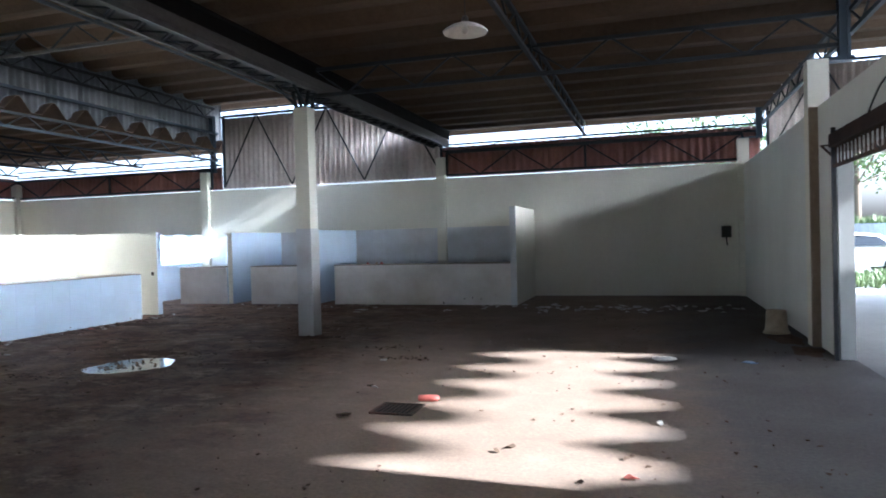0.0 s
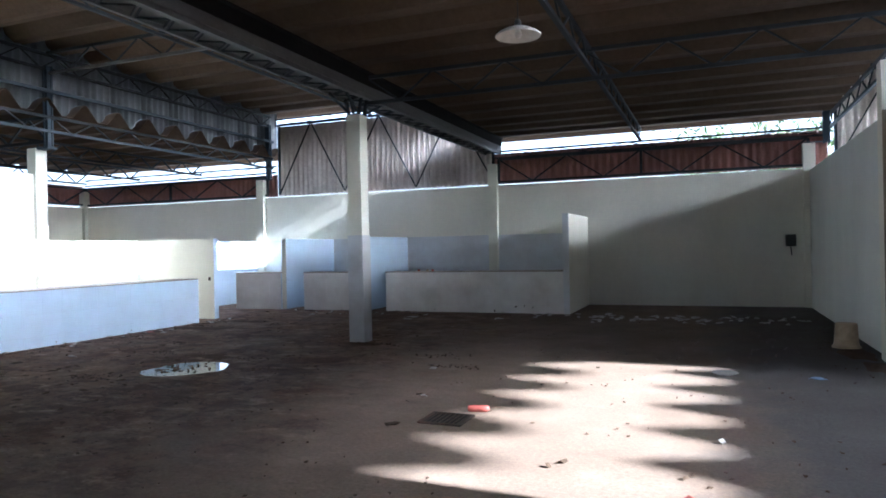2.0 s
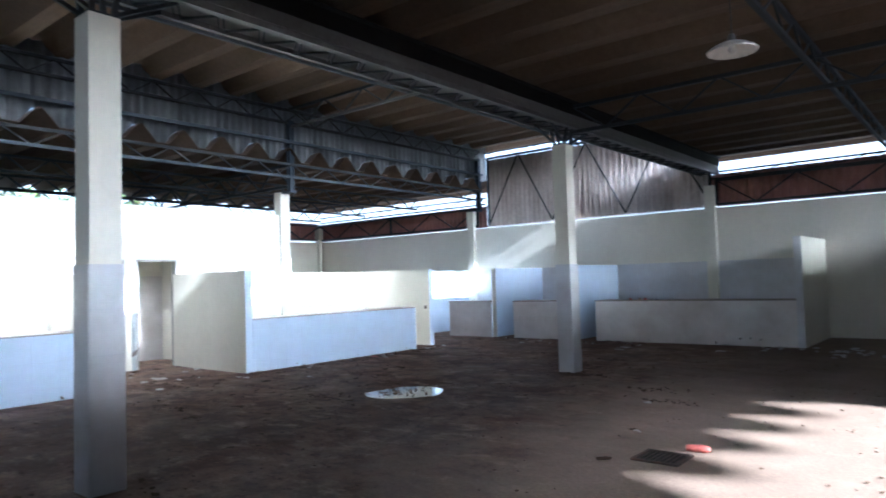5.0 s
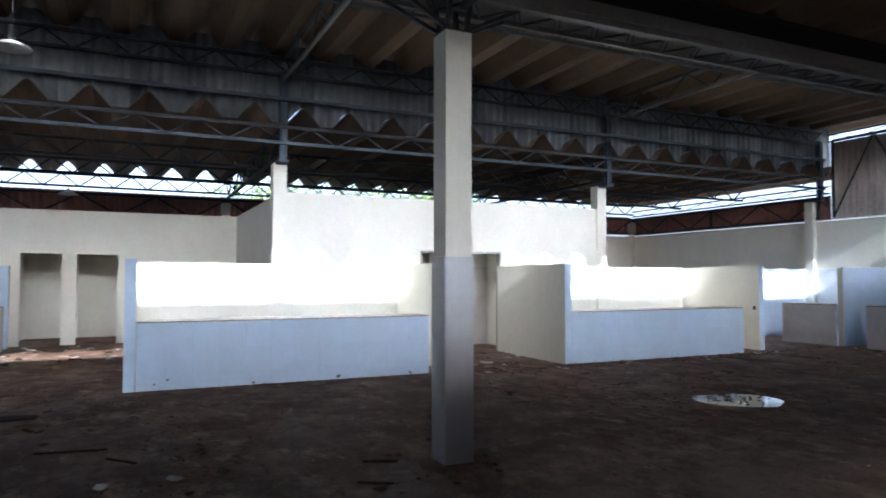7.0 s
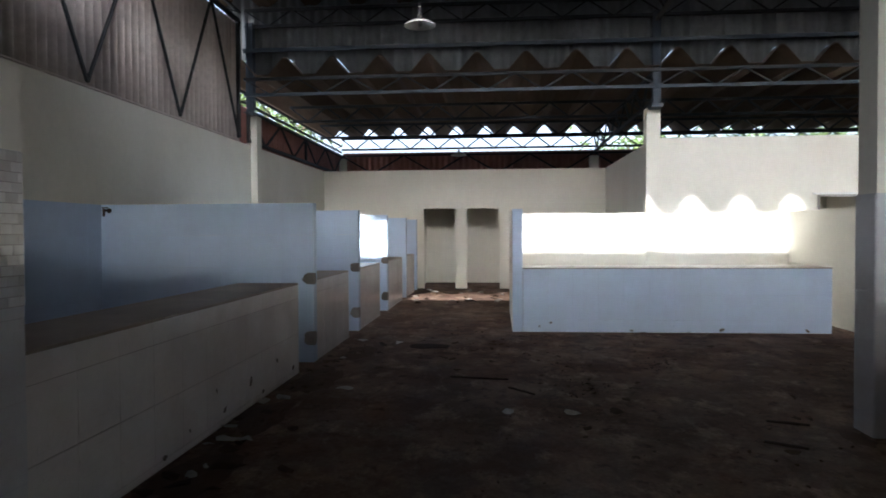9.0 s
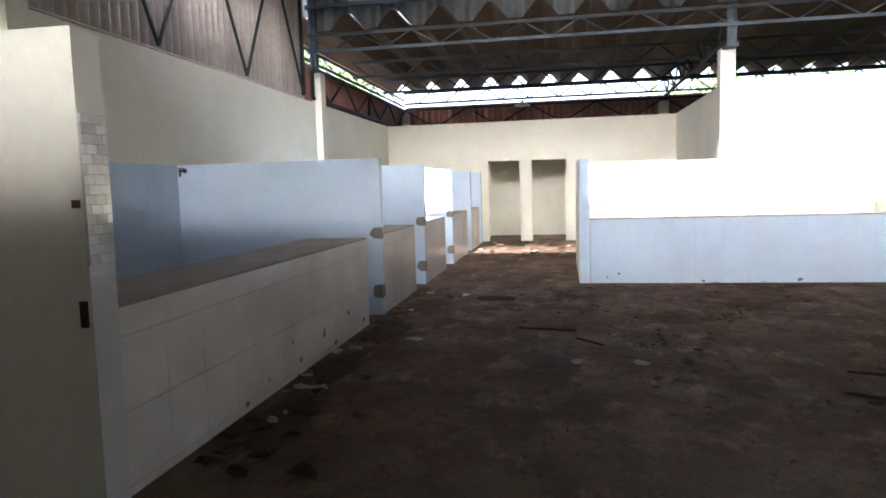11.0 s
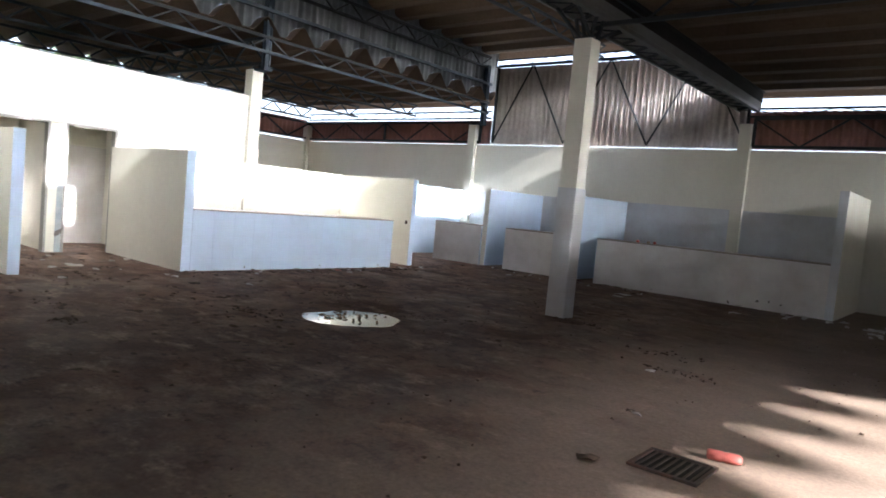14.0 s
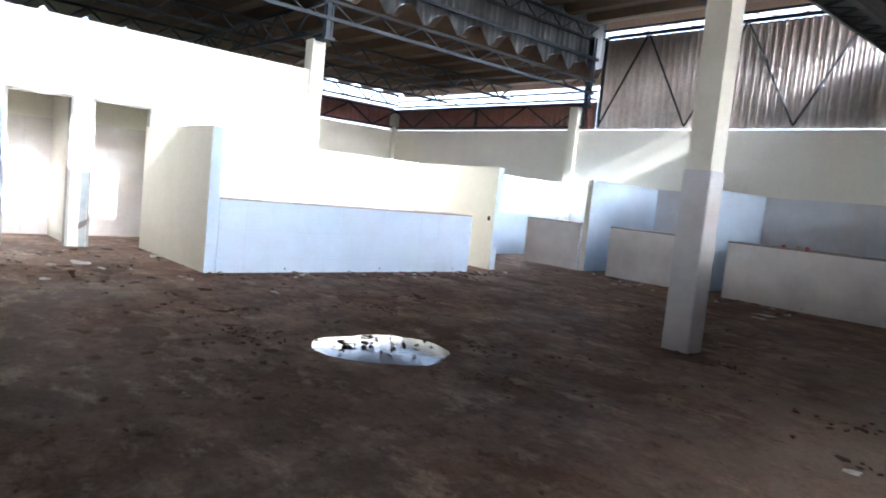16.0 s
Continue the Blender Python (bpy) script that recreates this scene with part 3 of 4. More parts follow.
for y in (YN + 0.02, YS - 0.02):
    gable_truss(y, XC + 0.15, XE, 3.25, 3.86, 8)
    gable_truss(y, 2.6, 9.5, 3.25, 5.38, 6, 1, False)
    gable_truss(y, -12.3, XC, 3.25, 5.38, 6, 1, False)
    gable_truss(y, XN, -12.75, 3.25, 3.82, 8)
    for x0, x1, z, d in ((XC, XE + 0.3, 3.90, 0.17), (-12.4, XC, 5.36, 0.19), (XN, -12.4, 3.93, 0.19)):
        lattice("gable_purlin", (x0, y, z), (x1, y, z), d, STEEL, 0.9, 0.042, 0.018, "gable purlins", None, "light dark steel purlin truss across the open strip under the roof")


# ---- tiled faces ----
random.seed(5)


def tile_mesh(a, b, gap, proud, mat):
    bm = bmesh.new()
    c = [bm.verts.new((x, y, z)) for z in (0, proud) for x, y in ((gap, gap), (a - gap, gap), (a - gap, b - gap), (gap, b - gap))]
    for f in ((4, 5, 6, 7), (0, 1, 5, 4), (1, 2, 6, 5), (2, 3, 7, 6), (3, 0, 4, 7)):
        bm.faces.new([c[i] for i in f])
    me = bpy.data.meshes.new("tile")
    bm.normal_update()
    bm.to_mesh(me)
    bm.free()
    me.materials.append(mat)
    return me


def tile_face(owner, origin, u, v, w, h, tw=0.37, th=0.37, proud=0.007, gap=0.0006, rows=(), mat=TILE):
    """Tiles over a face: origin, unit ways u (along) and v (up), size w x h."""
    o, u, v = Vector(origin), Vector(u), Vector(v)
    nrm = u.cross(v)
    nu = max(1, round(w / tw))
    n = max(1, round(h / th))
    rows = rows or (h / n,) * n
    a = w / nu
    rot = Matrix((u, v, nrm)).transposed().to_4x4()
    made, z = {}, 0.0
    for b in rows:
        key = round(b, 4)
        if key not in made:
            made[key] = tile_mesh(a, b, gap, proud, mat)
        for i in range(nu):
            ob = new("tile", made[key])
            tilt = pose(0, 0, 0, random.uniform(-0.04, 0.04), random.uniform(-0.04, 0.04), 0)
            ob.matrix_world = Matrix.Translation(o + u * a * i + v * z) @ rot @ tilt
            ob.parent = owner
        z += b


def partition(x0, x1, y0, y1, h, label, name="stall_partition"):
    bm = bmesh.new()
    box(bm, x0, x1, y0, y1, 0, h)
    bevelled(bm, 0.006)
    ob = part(name, bm, CREAM)
    return tagged(ob, label, "partition", "stall partitions", "structure")


def counter(x0, x1, y0, y1, label, joint=None):
    """A masonry stall counter with a cement top."""
    top = empty("stall_counter", label, "counter", "", "market counters")
    bm = bmesh.new()
    box(bm, x0, x1, y0, y1, 0, HC - 0.016)
    body = part("body", bm, joint or GROUT, top)
    bm = bmesh.new()
    box(bm, x0 - 0.004, x1 + 0.004, y0 - 0.004, y1 + 0.004, HC - 0.016, HC)
    bevelled(bm, 0.006)
    part("worktop", bm, CEMENT, top, "stained brown cement top")
    return body


LBL = "white tiled masonry market counter with a stained cement top"
PLB = "stall partition wall faced with pale tiles"
# island stalls against the inner block
XF = -10.42
for y0, y1, ye, xe in ((-0.15, 4.44, 4.85, XF), (7.17, 11.75, 12.5, XF - 0.22)):
    p = partition(-12.9, XF, y0, y0 + 0.15, HP, PLB)
    q = partition(-12.9, xe, ye, ye + 0.14, HP, PLB)
    c = counter(XF - 0.62, XF - 0.008, y0 + 0.16, y1, LBL)
    tile_face(c, (XF - 0.008, y0 + 0.16, 0), (0, 1, 0), (0, 0, 1), y1 - y0 - 0.16, HC - 0.016, rows=(0.185, 0.37, 0.389))
    tile_face(p, (XF, y0, 0), (0, 1, 0), (0, 0, 1), 0.15, HP)
    tile_face(q, (xe, ye, 0), (0, 1, 0), (0, 0, 1), 0.14, HP)
# south row
YSF = -2.49
SP = (-8.03, -10.54, -13.22, -15.88, -17.9)
for x in SP:
    p = partition(x, x + 0.13, YS, YSF, HP, PLB)
    tile_face(p, (x + 0.13, YS, 0), (0, 1, 0), (0, 0, 1), YSF - YS, HP)
    tile_face(p, (x + 0.13, YSF, 0), (-1, 0, 0), (0, 0, 1), 0.13, HP)
for x0, x1 in ((-7.32, -3.145), (-9.75, -8.03), (-12.3, -10.54), (-15.15, -13.22), (-17.3, -15.88)):
    c = counter(x0, x1, YSF - 0.66, YSF - 0.008, LBL, DARKGROUT)
    tile_face(c, (x1, YSF - 0.008, 0), (-1, 0, 0), (0, 0, 1), x1 - x0, HC - 0.016, rows=(0.05, 0.375, 0.375, 0.144), mat=WARMTILE, gap=0.0021)
# north row
YNF = 14.96
pE = partition(-3.1, -2.96, YNF, YN, 2.23, "tall end partition of the north stalls, cream and tiled")
for x in (-8.15, -10.55, -13.22, -15.88):
    p = partition(x, x + 0.13, YNF + 0.05, YN, HP, PLB)
    tile_face(p, (x + 0.13, YNF + 0.05, 0), (0, 1, 0), (0, 0, 1), YN - YNF - 0.05, HP)
for x0, x1 in ((-7.49, -3.1), (-9.85, -8.16), (-12.0, -10.56), (-15.15, -13.22)):
    c = counter(x0, x1, YNF + 0.008, YNF + 0.66, LBL)
    tile_face(c, (x0, YNF + 0.008, 0), (1, 0, 0), (0, 0, 1), x1 - x0, HC - 0.016, rows=(0.185, 0.37, 0.389), mat=WARMTILE)
    tile_face(c, (x0 - 0.0, YNF + 0.66, 0), (0, -1, 0), (0, 0, 1), 0.65, HC - 0.016) if x0 > -8 else None
tile_face(pE, (-3.1, YNF, 0), (1, 0, 0), (0, 0, 1), 0.14, 2.23, mat=GREYTILE)
# east end of the south row
p = partition(-3.14, -2.96, YS, YSF, 2.23, "tall end partition of the south stalls, cream with a tiled end")
tile_face(p, (-2.96, YSF, 0), (-1, 0, 0), (0, 0, 1), 0.18, 1.86, mat=GREYTILE)
# tiled dado in the two small rooms
for y0, y1 in ((4.73, 6.24), (6.36, 7.76)):
    bm = bmesh.new()
    box(bm, -14.474, -14.455, y0 + 0.002, y1 - 0.002, 0, HP)
    ob = tagged(part("room_tiling", bm, GROUT), "white tiled lower wall of a small room", "tiled wall", "", "structure")
    tile_face(ob, (-14.455, y0, 0), (0, 1, 0), (0, 0, 1), y1 - y0, HP, mat=WARMTILE)
# tiled dado on the end walls
for nm, y, n, x0, x1 in (("tile_dado", YN, -1, -13.0, -3.1), ("tile_dado", YS, 1, -17.7, -3.14)):
    bm = bmesh.new()
    box(bm, x0, x1, y - 0.015 if n < 0 else y, y if n < 0 else y + 0.015, 0, HP)
    ob = tagged(part(nm, bm, GROUT), "pale tiled lower part of the wall behind the stalls", "tiled wall", "", "structure")
    tile_face(ob, (x0, y - 0.015, 0) if n < 0 else (x1, y + 0.015, 0), (1, 0, 0) if n < 0 else (-1, 0, 0), (0, 0, 1), x1 - x0, HP, mat=GREYTILE if n < 0 else TILE)
for clad, cx, cy in CLAD:
    h = 1.755
    for o, u in (((0.132, -0.132), (0, 1, 0)), ((-0.132, -0.132), (1, 0, 0)), ((0.132, 0.132), (-1, 0, 0)), ((-0.132, 0.132), (0, -1, 0))):
        tile_face(clad, (*o, 0), u, (0, 0, 1), 0.264, h, 0.264, 0.351, mat=GREYTILE)


# ---- door frames in the inner block ----
def door_frame(x, y0, y1, h, d=0.14):
    fr = empty("door_frame", "grey painted wooden door frame, the door gone", "door frame", "structure", "door frames")
    for nm, b in (("jamb", (x - d, x + 0.012, y0, y0 + 0.035, 0, h)), ("jamb", (x - d, x + 0.012, y1 - 0.035, y1, 0, h)), ("head", (x - d, x + 0.012, y0 + 0.035, y1 - 0.035, h - 0.035, h))):
        bm = bmesh.new()
        box(bm, *b)
        part(nm, bevelled(bm, 0.005), WOOD, fr)


for y0, y1 in (E1, E2):
    door_frame(XK + 0.05, y0, y1, HD)
bm = bmesh.new()
box(bm, XK + 0.05, XK + 0.09, E1[0] - 0.08, E2[1] + 0.06, HD + 0.0, HD + 0.035)
tagged(part("door_lintel", bevelled(bm, 0.005), GREYWALL), "thin projecting lintel over the two door openings", "lintel", "", "structure")


# ---- hanging lamps ----
def hanging_lamp(x, y, z, hook, r=0.205):
    top = empty("hanging_lamp", "white enamelled bowl lamp hanging under the roof", "lamp", "", "hanging lamps", (x, y, z))
    bm = bmesh.new()
    lathe(bm, [(r, 0), (r * 1.01, 0.012), (r * 0.9, 0.03), (r * 0.62, 0.062), (r * 0.36, 0.082), (0.05, 0.09), (0.045, 0.086), (r * 0.34, 0.076), (r * 0.6, 0.055), (r * 0.87, 0.024), (r * 0.985, 0.004), (r, 0)])
    part("shade", bm, ENAMEL, top)
    bm = bmesh.new()
    lathe(bm, [(0.001, 0.16), (0.022, 0.155), (0.03, 0.135), (0.04, 0.09), (0.045, 0.085), (0.001, 0.085)], 16)
    part("socket", bm, GREYSTEEL, top)
    bm = bmesh.new()
    lathe(bm, [(0.001, -0.02), (0.02, -0.015), (0.032, 0.01), (0.03, 0.035), (0.015, 0.07), (0.014, 0.085)], 16)
    part("bulb", bm, ENAMEL, top)
    bm = bmesh.new()
    bar(bm, (0, 0, 0.155), (0, 0, hook - z), 0.008)
    part("cord", bm, BLACK, top)


hanging_lamp(-1.62, 6.03, 3.42, 4.09)
hanging_lamp(-9.1, -1.37, 4.19, 5.42)
hanging_lamp(-17.9, -1.38, 3.5, 4.03)

# ---- gate in the east wall ----
gate = empty("gate_header", "rusty red gate beam with a comb of iron bars", "gate")
bm = bmesh.new()
box(bm, XE - 0.10, XE + 0.06, GATE[0], GATE[1] - 0.03, 2.47, 2.62)
part("beam", bevelled(bm, 0.01), weathered("rusty_red_steel", (0.05, 0.03, 0.024), (0.025, 0.02, 0.018), 0.85, 0.1, big=4, amount=0.8), gate)
for i in range(34):
    y = GATE[0] + 0.07 + i * 0.142
    bm = bmesh.new()
    box(bm, XE - 0.052, XE - 0.043, y - 0.022, y + 0.022, 2.27, 2.47)
    part("bar", bm, IRON, gate)
bm = bmesh.new()
box(bm, XE - 0.065, XE - 0.025, GATE[0], GATE[1] - 0.03, 2.235, 2.27)
part("lower_rail", bm, IRON, gate)
bm = bmesh.new()
box(bm, XE - 0.075, XE - 0.03, GATE[1] - 0.06, GATE[1] - 0.02, 0.0, 2.70)
part("guide_rail", bm, BLACK, gate, "black iron guide rail")
bm = bmesh.new()
bar(bm, (XE - 0.05, GATE[1] - 0.03, 2.5), (XE - 0.05, GATE[1] + 0.55, 2.56), 0.02)
bar(bm, (XE - 0.05, GATE[1] + 0.55, 2.56), (XE - 0.05, GATE[1] - 0.03, 2.36), 0.02)
part("bracket", bm, IRON, gate)
bm = bmesh.new()
pts = [Vector((XE - 0.09, 7.35 - 0.75 * k / 12, 2.6 + 0.24 * math.sin(math.pi * 0.62 * k / 12))) for k in range(13)]
for a, b in zip(pts, pts[1:]):
    bar(bm, a, b, 0.014)
part("wire", bm, BLACK, gate)
# added strip whose brown stands for the pilaster's shaded, dirty south face
bm = bmesh.new()
box(bm, XE - 0.105, XE - 0.0, YB - 0.165, YB - 0.128, 0, HW - 0.06)
tagged(part("brown_side_strip", bevelled(bm, 0.006), BROWNSIDE), "added brown strip standing for the pilaster's shaded, dirty side", "batten", "", "structure")

# black box on the north wall, with its cord
bx = empty("wall_box", "small black box with a hanging cord on the wall", "wall box")
bm = bmesh.new()
box(bm, 1.55, 1.76, YN - 0.09, YN, 1.40, 1.67)
part("case", bevelled(bm, 0.012), BLACK, bx)
bm = bmesh.new()
bar(bm, (1.65, YN - 0.03, 1.40), (1.67, YN - 0.03, 1.2), 0.025)
part("cord", bm, BLACK, bx)

# bucket by the east wall
bk = empty("bucket", "upturned beige plastic bucket on the dirty floor", "bucket", at=(1.71, 11.02, 0))
bm = bmesh.new()
lathe(bm, [(0.165, 0), (0.17, 0.01), (0.165, 0.03), (0.15, 0.12), (0.155, 0.125), (0.15, 0.14), (0.14, 0.33), (0.13, 0.35), (0.001, 0.35)], 28)
part("body", bm, BUCKET, bk)
bm = bmesh.new()
lathe(bm, [(0.17, 0.0), (0.185, 0.004), (0.185, 0.03), (0.168, 0.034)], 28)
part("rim", bm, BUCKET, bk)

# ---- drain grate ----
gr = empty("drain_grate", "rusty iron floor drain grate", "drain grate", at=(-2.235, 5.64, 0))
gw, gh = 0.2, 0.19
# flat near-black plate on the floor paints the shade between the bars
bm = bmesh.new()
box(bm, -gw, gw, -gh, gh, 0.001, 0.004)
part("pit_shade", bm, PITSHADE, gr)
for nm, b in (("frame_bar", (-gw, -gw + 0.022, -gh, gh)), ("frame_bar", (gw - 0.022, gw, -gh, gh)), ("frame_bar", (-gw + 0.022, gw - 0.022, -gh, -gh + 0.022)), ("frame_bar", (-gw + 0.022, gw - 0.022, gh - 0.022, gh))):
    bm = bmesh.new()
    box(bm, *b, 0.002, 0.018)
    part(nm, bm, IRON, gr)
DUSTY = weathered("dusty_iron", (0.06, 0.047, 0.037), (0.03, 0.023, 0.019), 0.9, big=9, amount=0.6)
for i in range(8):
    x = -gw + 0.047 + i * (2 * gw - 0.094) / 7
    bm = bmesh.new()
    box(bm, x - 0.0065, x + 0.0065, -gh + 0.022, gh - 0.022, 0.004, 0.011)
    part("bar", bm, DUSTY, gr)

# red plastic container beside the grate
rc = empty("plastic_container", "crushed red plastic container lying on the floor", "container", at=(-2.06, 6.0, 0))
bm = bmesh.new()
lathe(bm, [(0.001, -0.12), (0.04, -0.12), (0.05, -0.11), (0.052, -0.02), (0.046, 0.0), (0.052, 0.02), (0.05, 0.1), (0.03, 0.125), (0.001, 0.13)], 16)
bmesh.ops.transform(bm, matrix=Matrix.Translation((0, 0, 0.032)) @ Matrix.Diagonal((0.8, 0.8, 0.6, 1)) @ pose(0, 0, 0, 0, 90, 12), verts=bm.verts)
part("body", bm, REDPLASTIC, rc)

# ---- puddle ----
def puddle(cx, cy, rx, ry, turn):
    """A shallow pool with an uneven edge."""
    bm = bmesh.new()
    c = bm.verts.new((cx, cy, 0.0045))
    ring = []
    for i in range(72):
        a = 2 * math.pi * i / 72
        k = 1 + 0.16 * noise.noise(Vector((math.cos(a) * 1.3, math.sin(a) * 1.3, 3.1))) + 0.05 * noise.noise(Vector((math.cos(a) * 5, math.sin(a) * 5, 9)))
        x, y = rx * k * math.cos(a), ry * k * math.sin(a)
        ring.append(bm.verts.new((cx + x * math.cos(turn) - y * math.sin(turn), cy + x * math.sin(turn) + y * math.cos(turn), 0.0045)))
    for i in range(72):
        bm.faces.new((c, ring[i], ring[(i + 1) % 72]))
    return tagged(part("puddle", bm, WATER), "shallow puddle with floating dirt, shining with reflected light", "puddle", "", "structure")


puddle(-6.47, 7.05, 0.58, 0.48, 1.17)


# ---- litter ----
rnd = random.Random(7)


def flake(bm, x, y, size, z=0.001, lift=0.02, flat=1.0, seed=0):
    """A crumpled scrap or leaf lying on the floor."""
    n = 7
    r = random.Random(seed)
    turn = r.uniform(0, 6.28)
    ring = []
    for i in range(n):
        a = 2 * math.pi * i / n
        k = size * r.uniform(0.55, 1.0)
        dx, dy = k * math.cos(a), flat * k * math.sin(a)
        ring.append((x + dx * math.cos(turn) - dy * math.sin(turn), y + dx * math.sin(turn) + dy * math.cos(turn), z + r.uniform(0, lift)))
    lo = [bm.verts.new(p) for p in ring]
    hi = [bm.verts.new((p[0], p[1], p[2] + 0.003)) for p in ring]
    mid = bm.verts.new((x, y, z + lift * 0.9 + 0.003))
    for i in range(n):
        j = (i + 1) % n
        bm.faces.new((hi[i], hi[j], mid))
        bm.faces.new((lo[j], lo[i], hi[i], hi[j]))
    bm.faces.new(list(reversed(lo)))


def scrap(x, y, size, mat, name, label, cat, flat=0.7, lift=0.03):
    bm = bmesh.new()
    flake(bm, 0, 0, size, 0.001, lift, flat, rnd.randint(0, 10**6))
    ob = part(name, bm, mat)
    ob.location = (x, y, 0)
    return tagged(ob, label, cat, "floor litter")


for x, y, s in ((-2.79, 6.42, 0.055), (0.02, 5.6, 0.05), (-6.55, -1.81, 0.1),
                (-5.85, 0.23, 0.09), (-5.82, -0.28, 0.08), (-6.19, -2.3, 0.1), (-11.84, 7.05, 0.14), (-11.2, 5.95, 0.22), (-10.2, 8.5, 0.09), (-6.2, 13.65, 0.2), (-8.93, 7.38, 0.1), (-6.1, 13.2, 0.12), (-3.3, 7.9, 0.06)):
    scrap(x, y, s, PAPER, "paper_scrap", "crumpled dirty white scrap of paper on the floor", "paper scrap")
for x, y, s in ((-2.62, 5.32, 0.09), (-2.86, 6.45, 0.05), (-1.1, 4.66, 0.045), (-1.02, 4.78, 0.05), (-0.46, 4.18, 0.04), (-0.21, 4.69, 0.04), (-5.9, 0.6, 0.12), (-3.41, 8.08, 0.08), (-5.0, 9.72, 0.3), (-5.35, 9.68, 0.12), (-9.2, 6.7, 0.12), (-8.1, 6.4, 0.1), (-7.6, 5.1, 0.12), (-9.9, 9.4, 0.3), (-9.9, 11.2, 0.3), (-8.4, 9.0, 0.16), (-3.5, 8.85, 0.3), (-3.1, 8.1, 0.25), (-7.2, 6.2, 0.3), (-5.5, 7.2, 0.3), (-7.8, 8.0, 0.25), (-6.6, 0.4, 0.3), (-7.9, 1.4, 0.3), (-6.3, 7.75, 0.25), (-10.2, 11.6, 0.18), (-7.4, 4.4, 0.16), (-8.2, 4.6, 0.2)):
    if s < 0.15:
        scrap(x, y, s, LEAF, "leaf_litter", "dark flattened clump of dead leaves on the floor", "leaf litter", 0.55, 0.025)
        continue
    bm = bmesh.new()
    for k in range(26):
        flake(bm, rnd.gauss(0, s * 0.8), rnd.gauss(0, s * 0.35), rnd.uniform(0.01, 0.04), 0.001, 0.016, 0.55, rnd.randint(0, 10**6))
    ob = part("leaf_litter", bm, LEAF)
    ob.matrix_world = pose(x, y, 0, 0, 0, rnd.uniform(-30, 30))
    tagged(ob, "loose scatter of dead leaves on the floor", "leaf litter", "", "stuff")
for k in range(70):
    scrap(rnd.gauss(-0.9, 1.25), rnd.gauss(14.2, 0.35), rnd.uniform(0.05, 0.15), PAPER, "paper_scrap", "torn pale sheet of paper strewn by the back wall", "paper scrap", 0.6, 0.04)
for k in range(40):
    scrap(rnd.uniform(-17.8, -14.2), rnd.uniform(-2.3, 1.6), rnd.uniform(0.05, 0.18), PAPER if k % 2 else LEAF, "floor_scrap", "dusty scrap of rubbish in the sunlit aisle", "scrap", 0.6, 0.05)
for k in range(60):
    scrap(rnd.uniform(-9.6, -3.4), -2.44 + abs(rnd.gauss(0, 0.3)), rnd.uniform(0.04, 0.12), LEAF if k % 6 else PAPER, "floor_scrap", "scrap of dry rubbish along the counter foot", "scrap", 0.6, 0.03)
for k in range(16):
    scrap(-6.42 + rnd.gauss(0, 0.2), 7.05 + rnd.gauss(0, 0.24), rnd.uniform(0.015, 0.06), LEAF, "leaf_litter", "dark wet leaves lying in the puddle", "leaf litter", 0.7, 0.03)
for k in range(60):
    scrap(-10.36 + abs(rnd.gauss(0, 0.35)), rnd.uniform(7.2, 12.6), rnd.uniform(0.03, 0.1), LEAF if k % 4 else PAPER, "floor_scrap", "scrap of dry rubbish at the foot of the island counter", "scrap", 0.5, 0.025)
for k in range(45):
    scrap(rnd.uniform(-10.5, -5.8), 14.85 - abs(rnd.gauss(0, 0.55)), rnd.uniform(0.03, 0.1), LEAF if k % 3 else PAPER, "floor_scrap", "scrap of dry rubbish before the north counters", "scrap", 0.5, 0.025)
for k in range(30):
    scrap(rnd.uniform(-12.6, -9.8), rnd.uniform(5.0, 7.1), rnd.uniform(0.03, 0.11), LEAF if k % 3 else PAPER, "floor_scrap", "scrap of dry rubbish before the small rooms", "scrap", 0.5, 0.025)
scrap(-0.16, 4.31, 0.06, REDPLASTIC, "plastic_scrap", "small red plastic scrap on the sunlit floor", "plastic scrap")
scrap(1.02, 8.4, 0.12, BLUEPLASTIC, "plastic_scrap", "blue plastic scrap on the floor", "plastic scrap", 0.8)
scrap(-10.1, 10.05, 0.1, REDPLASTIC, "plastic_scrap", "faded red plastic scrap at the counter foot", "plastic scrap")
dish = bmesh.new()
lathe(dish, [(0.001, 0.004), (0.09, 0.004), (0.14, 0.02), (0.145, 0.022), (0.14, 0.028), (0.09, 0.012), (0.001, 0.012)], 24)
ob = part("plate", dish, ENAMEL)
ob.location = (0.09, 8.5, 0)
tagged(ob, "white round plate lying on the floor", "plate")
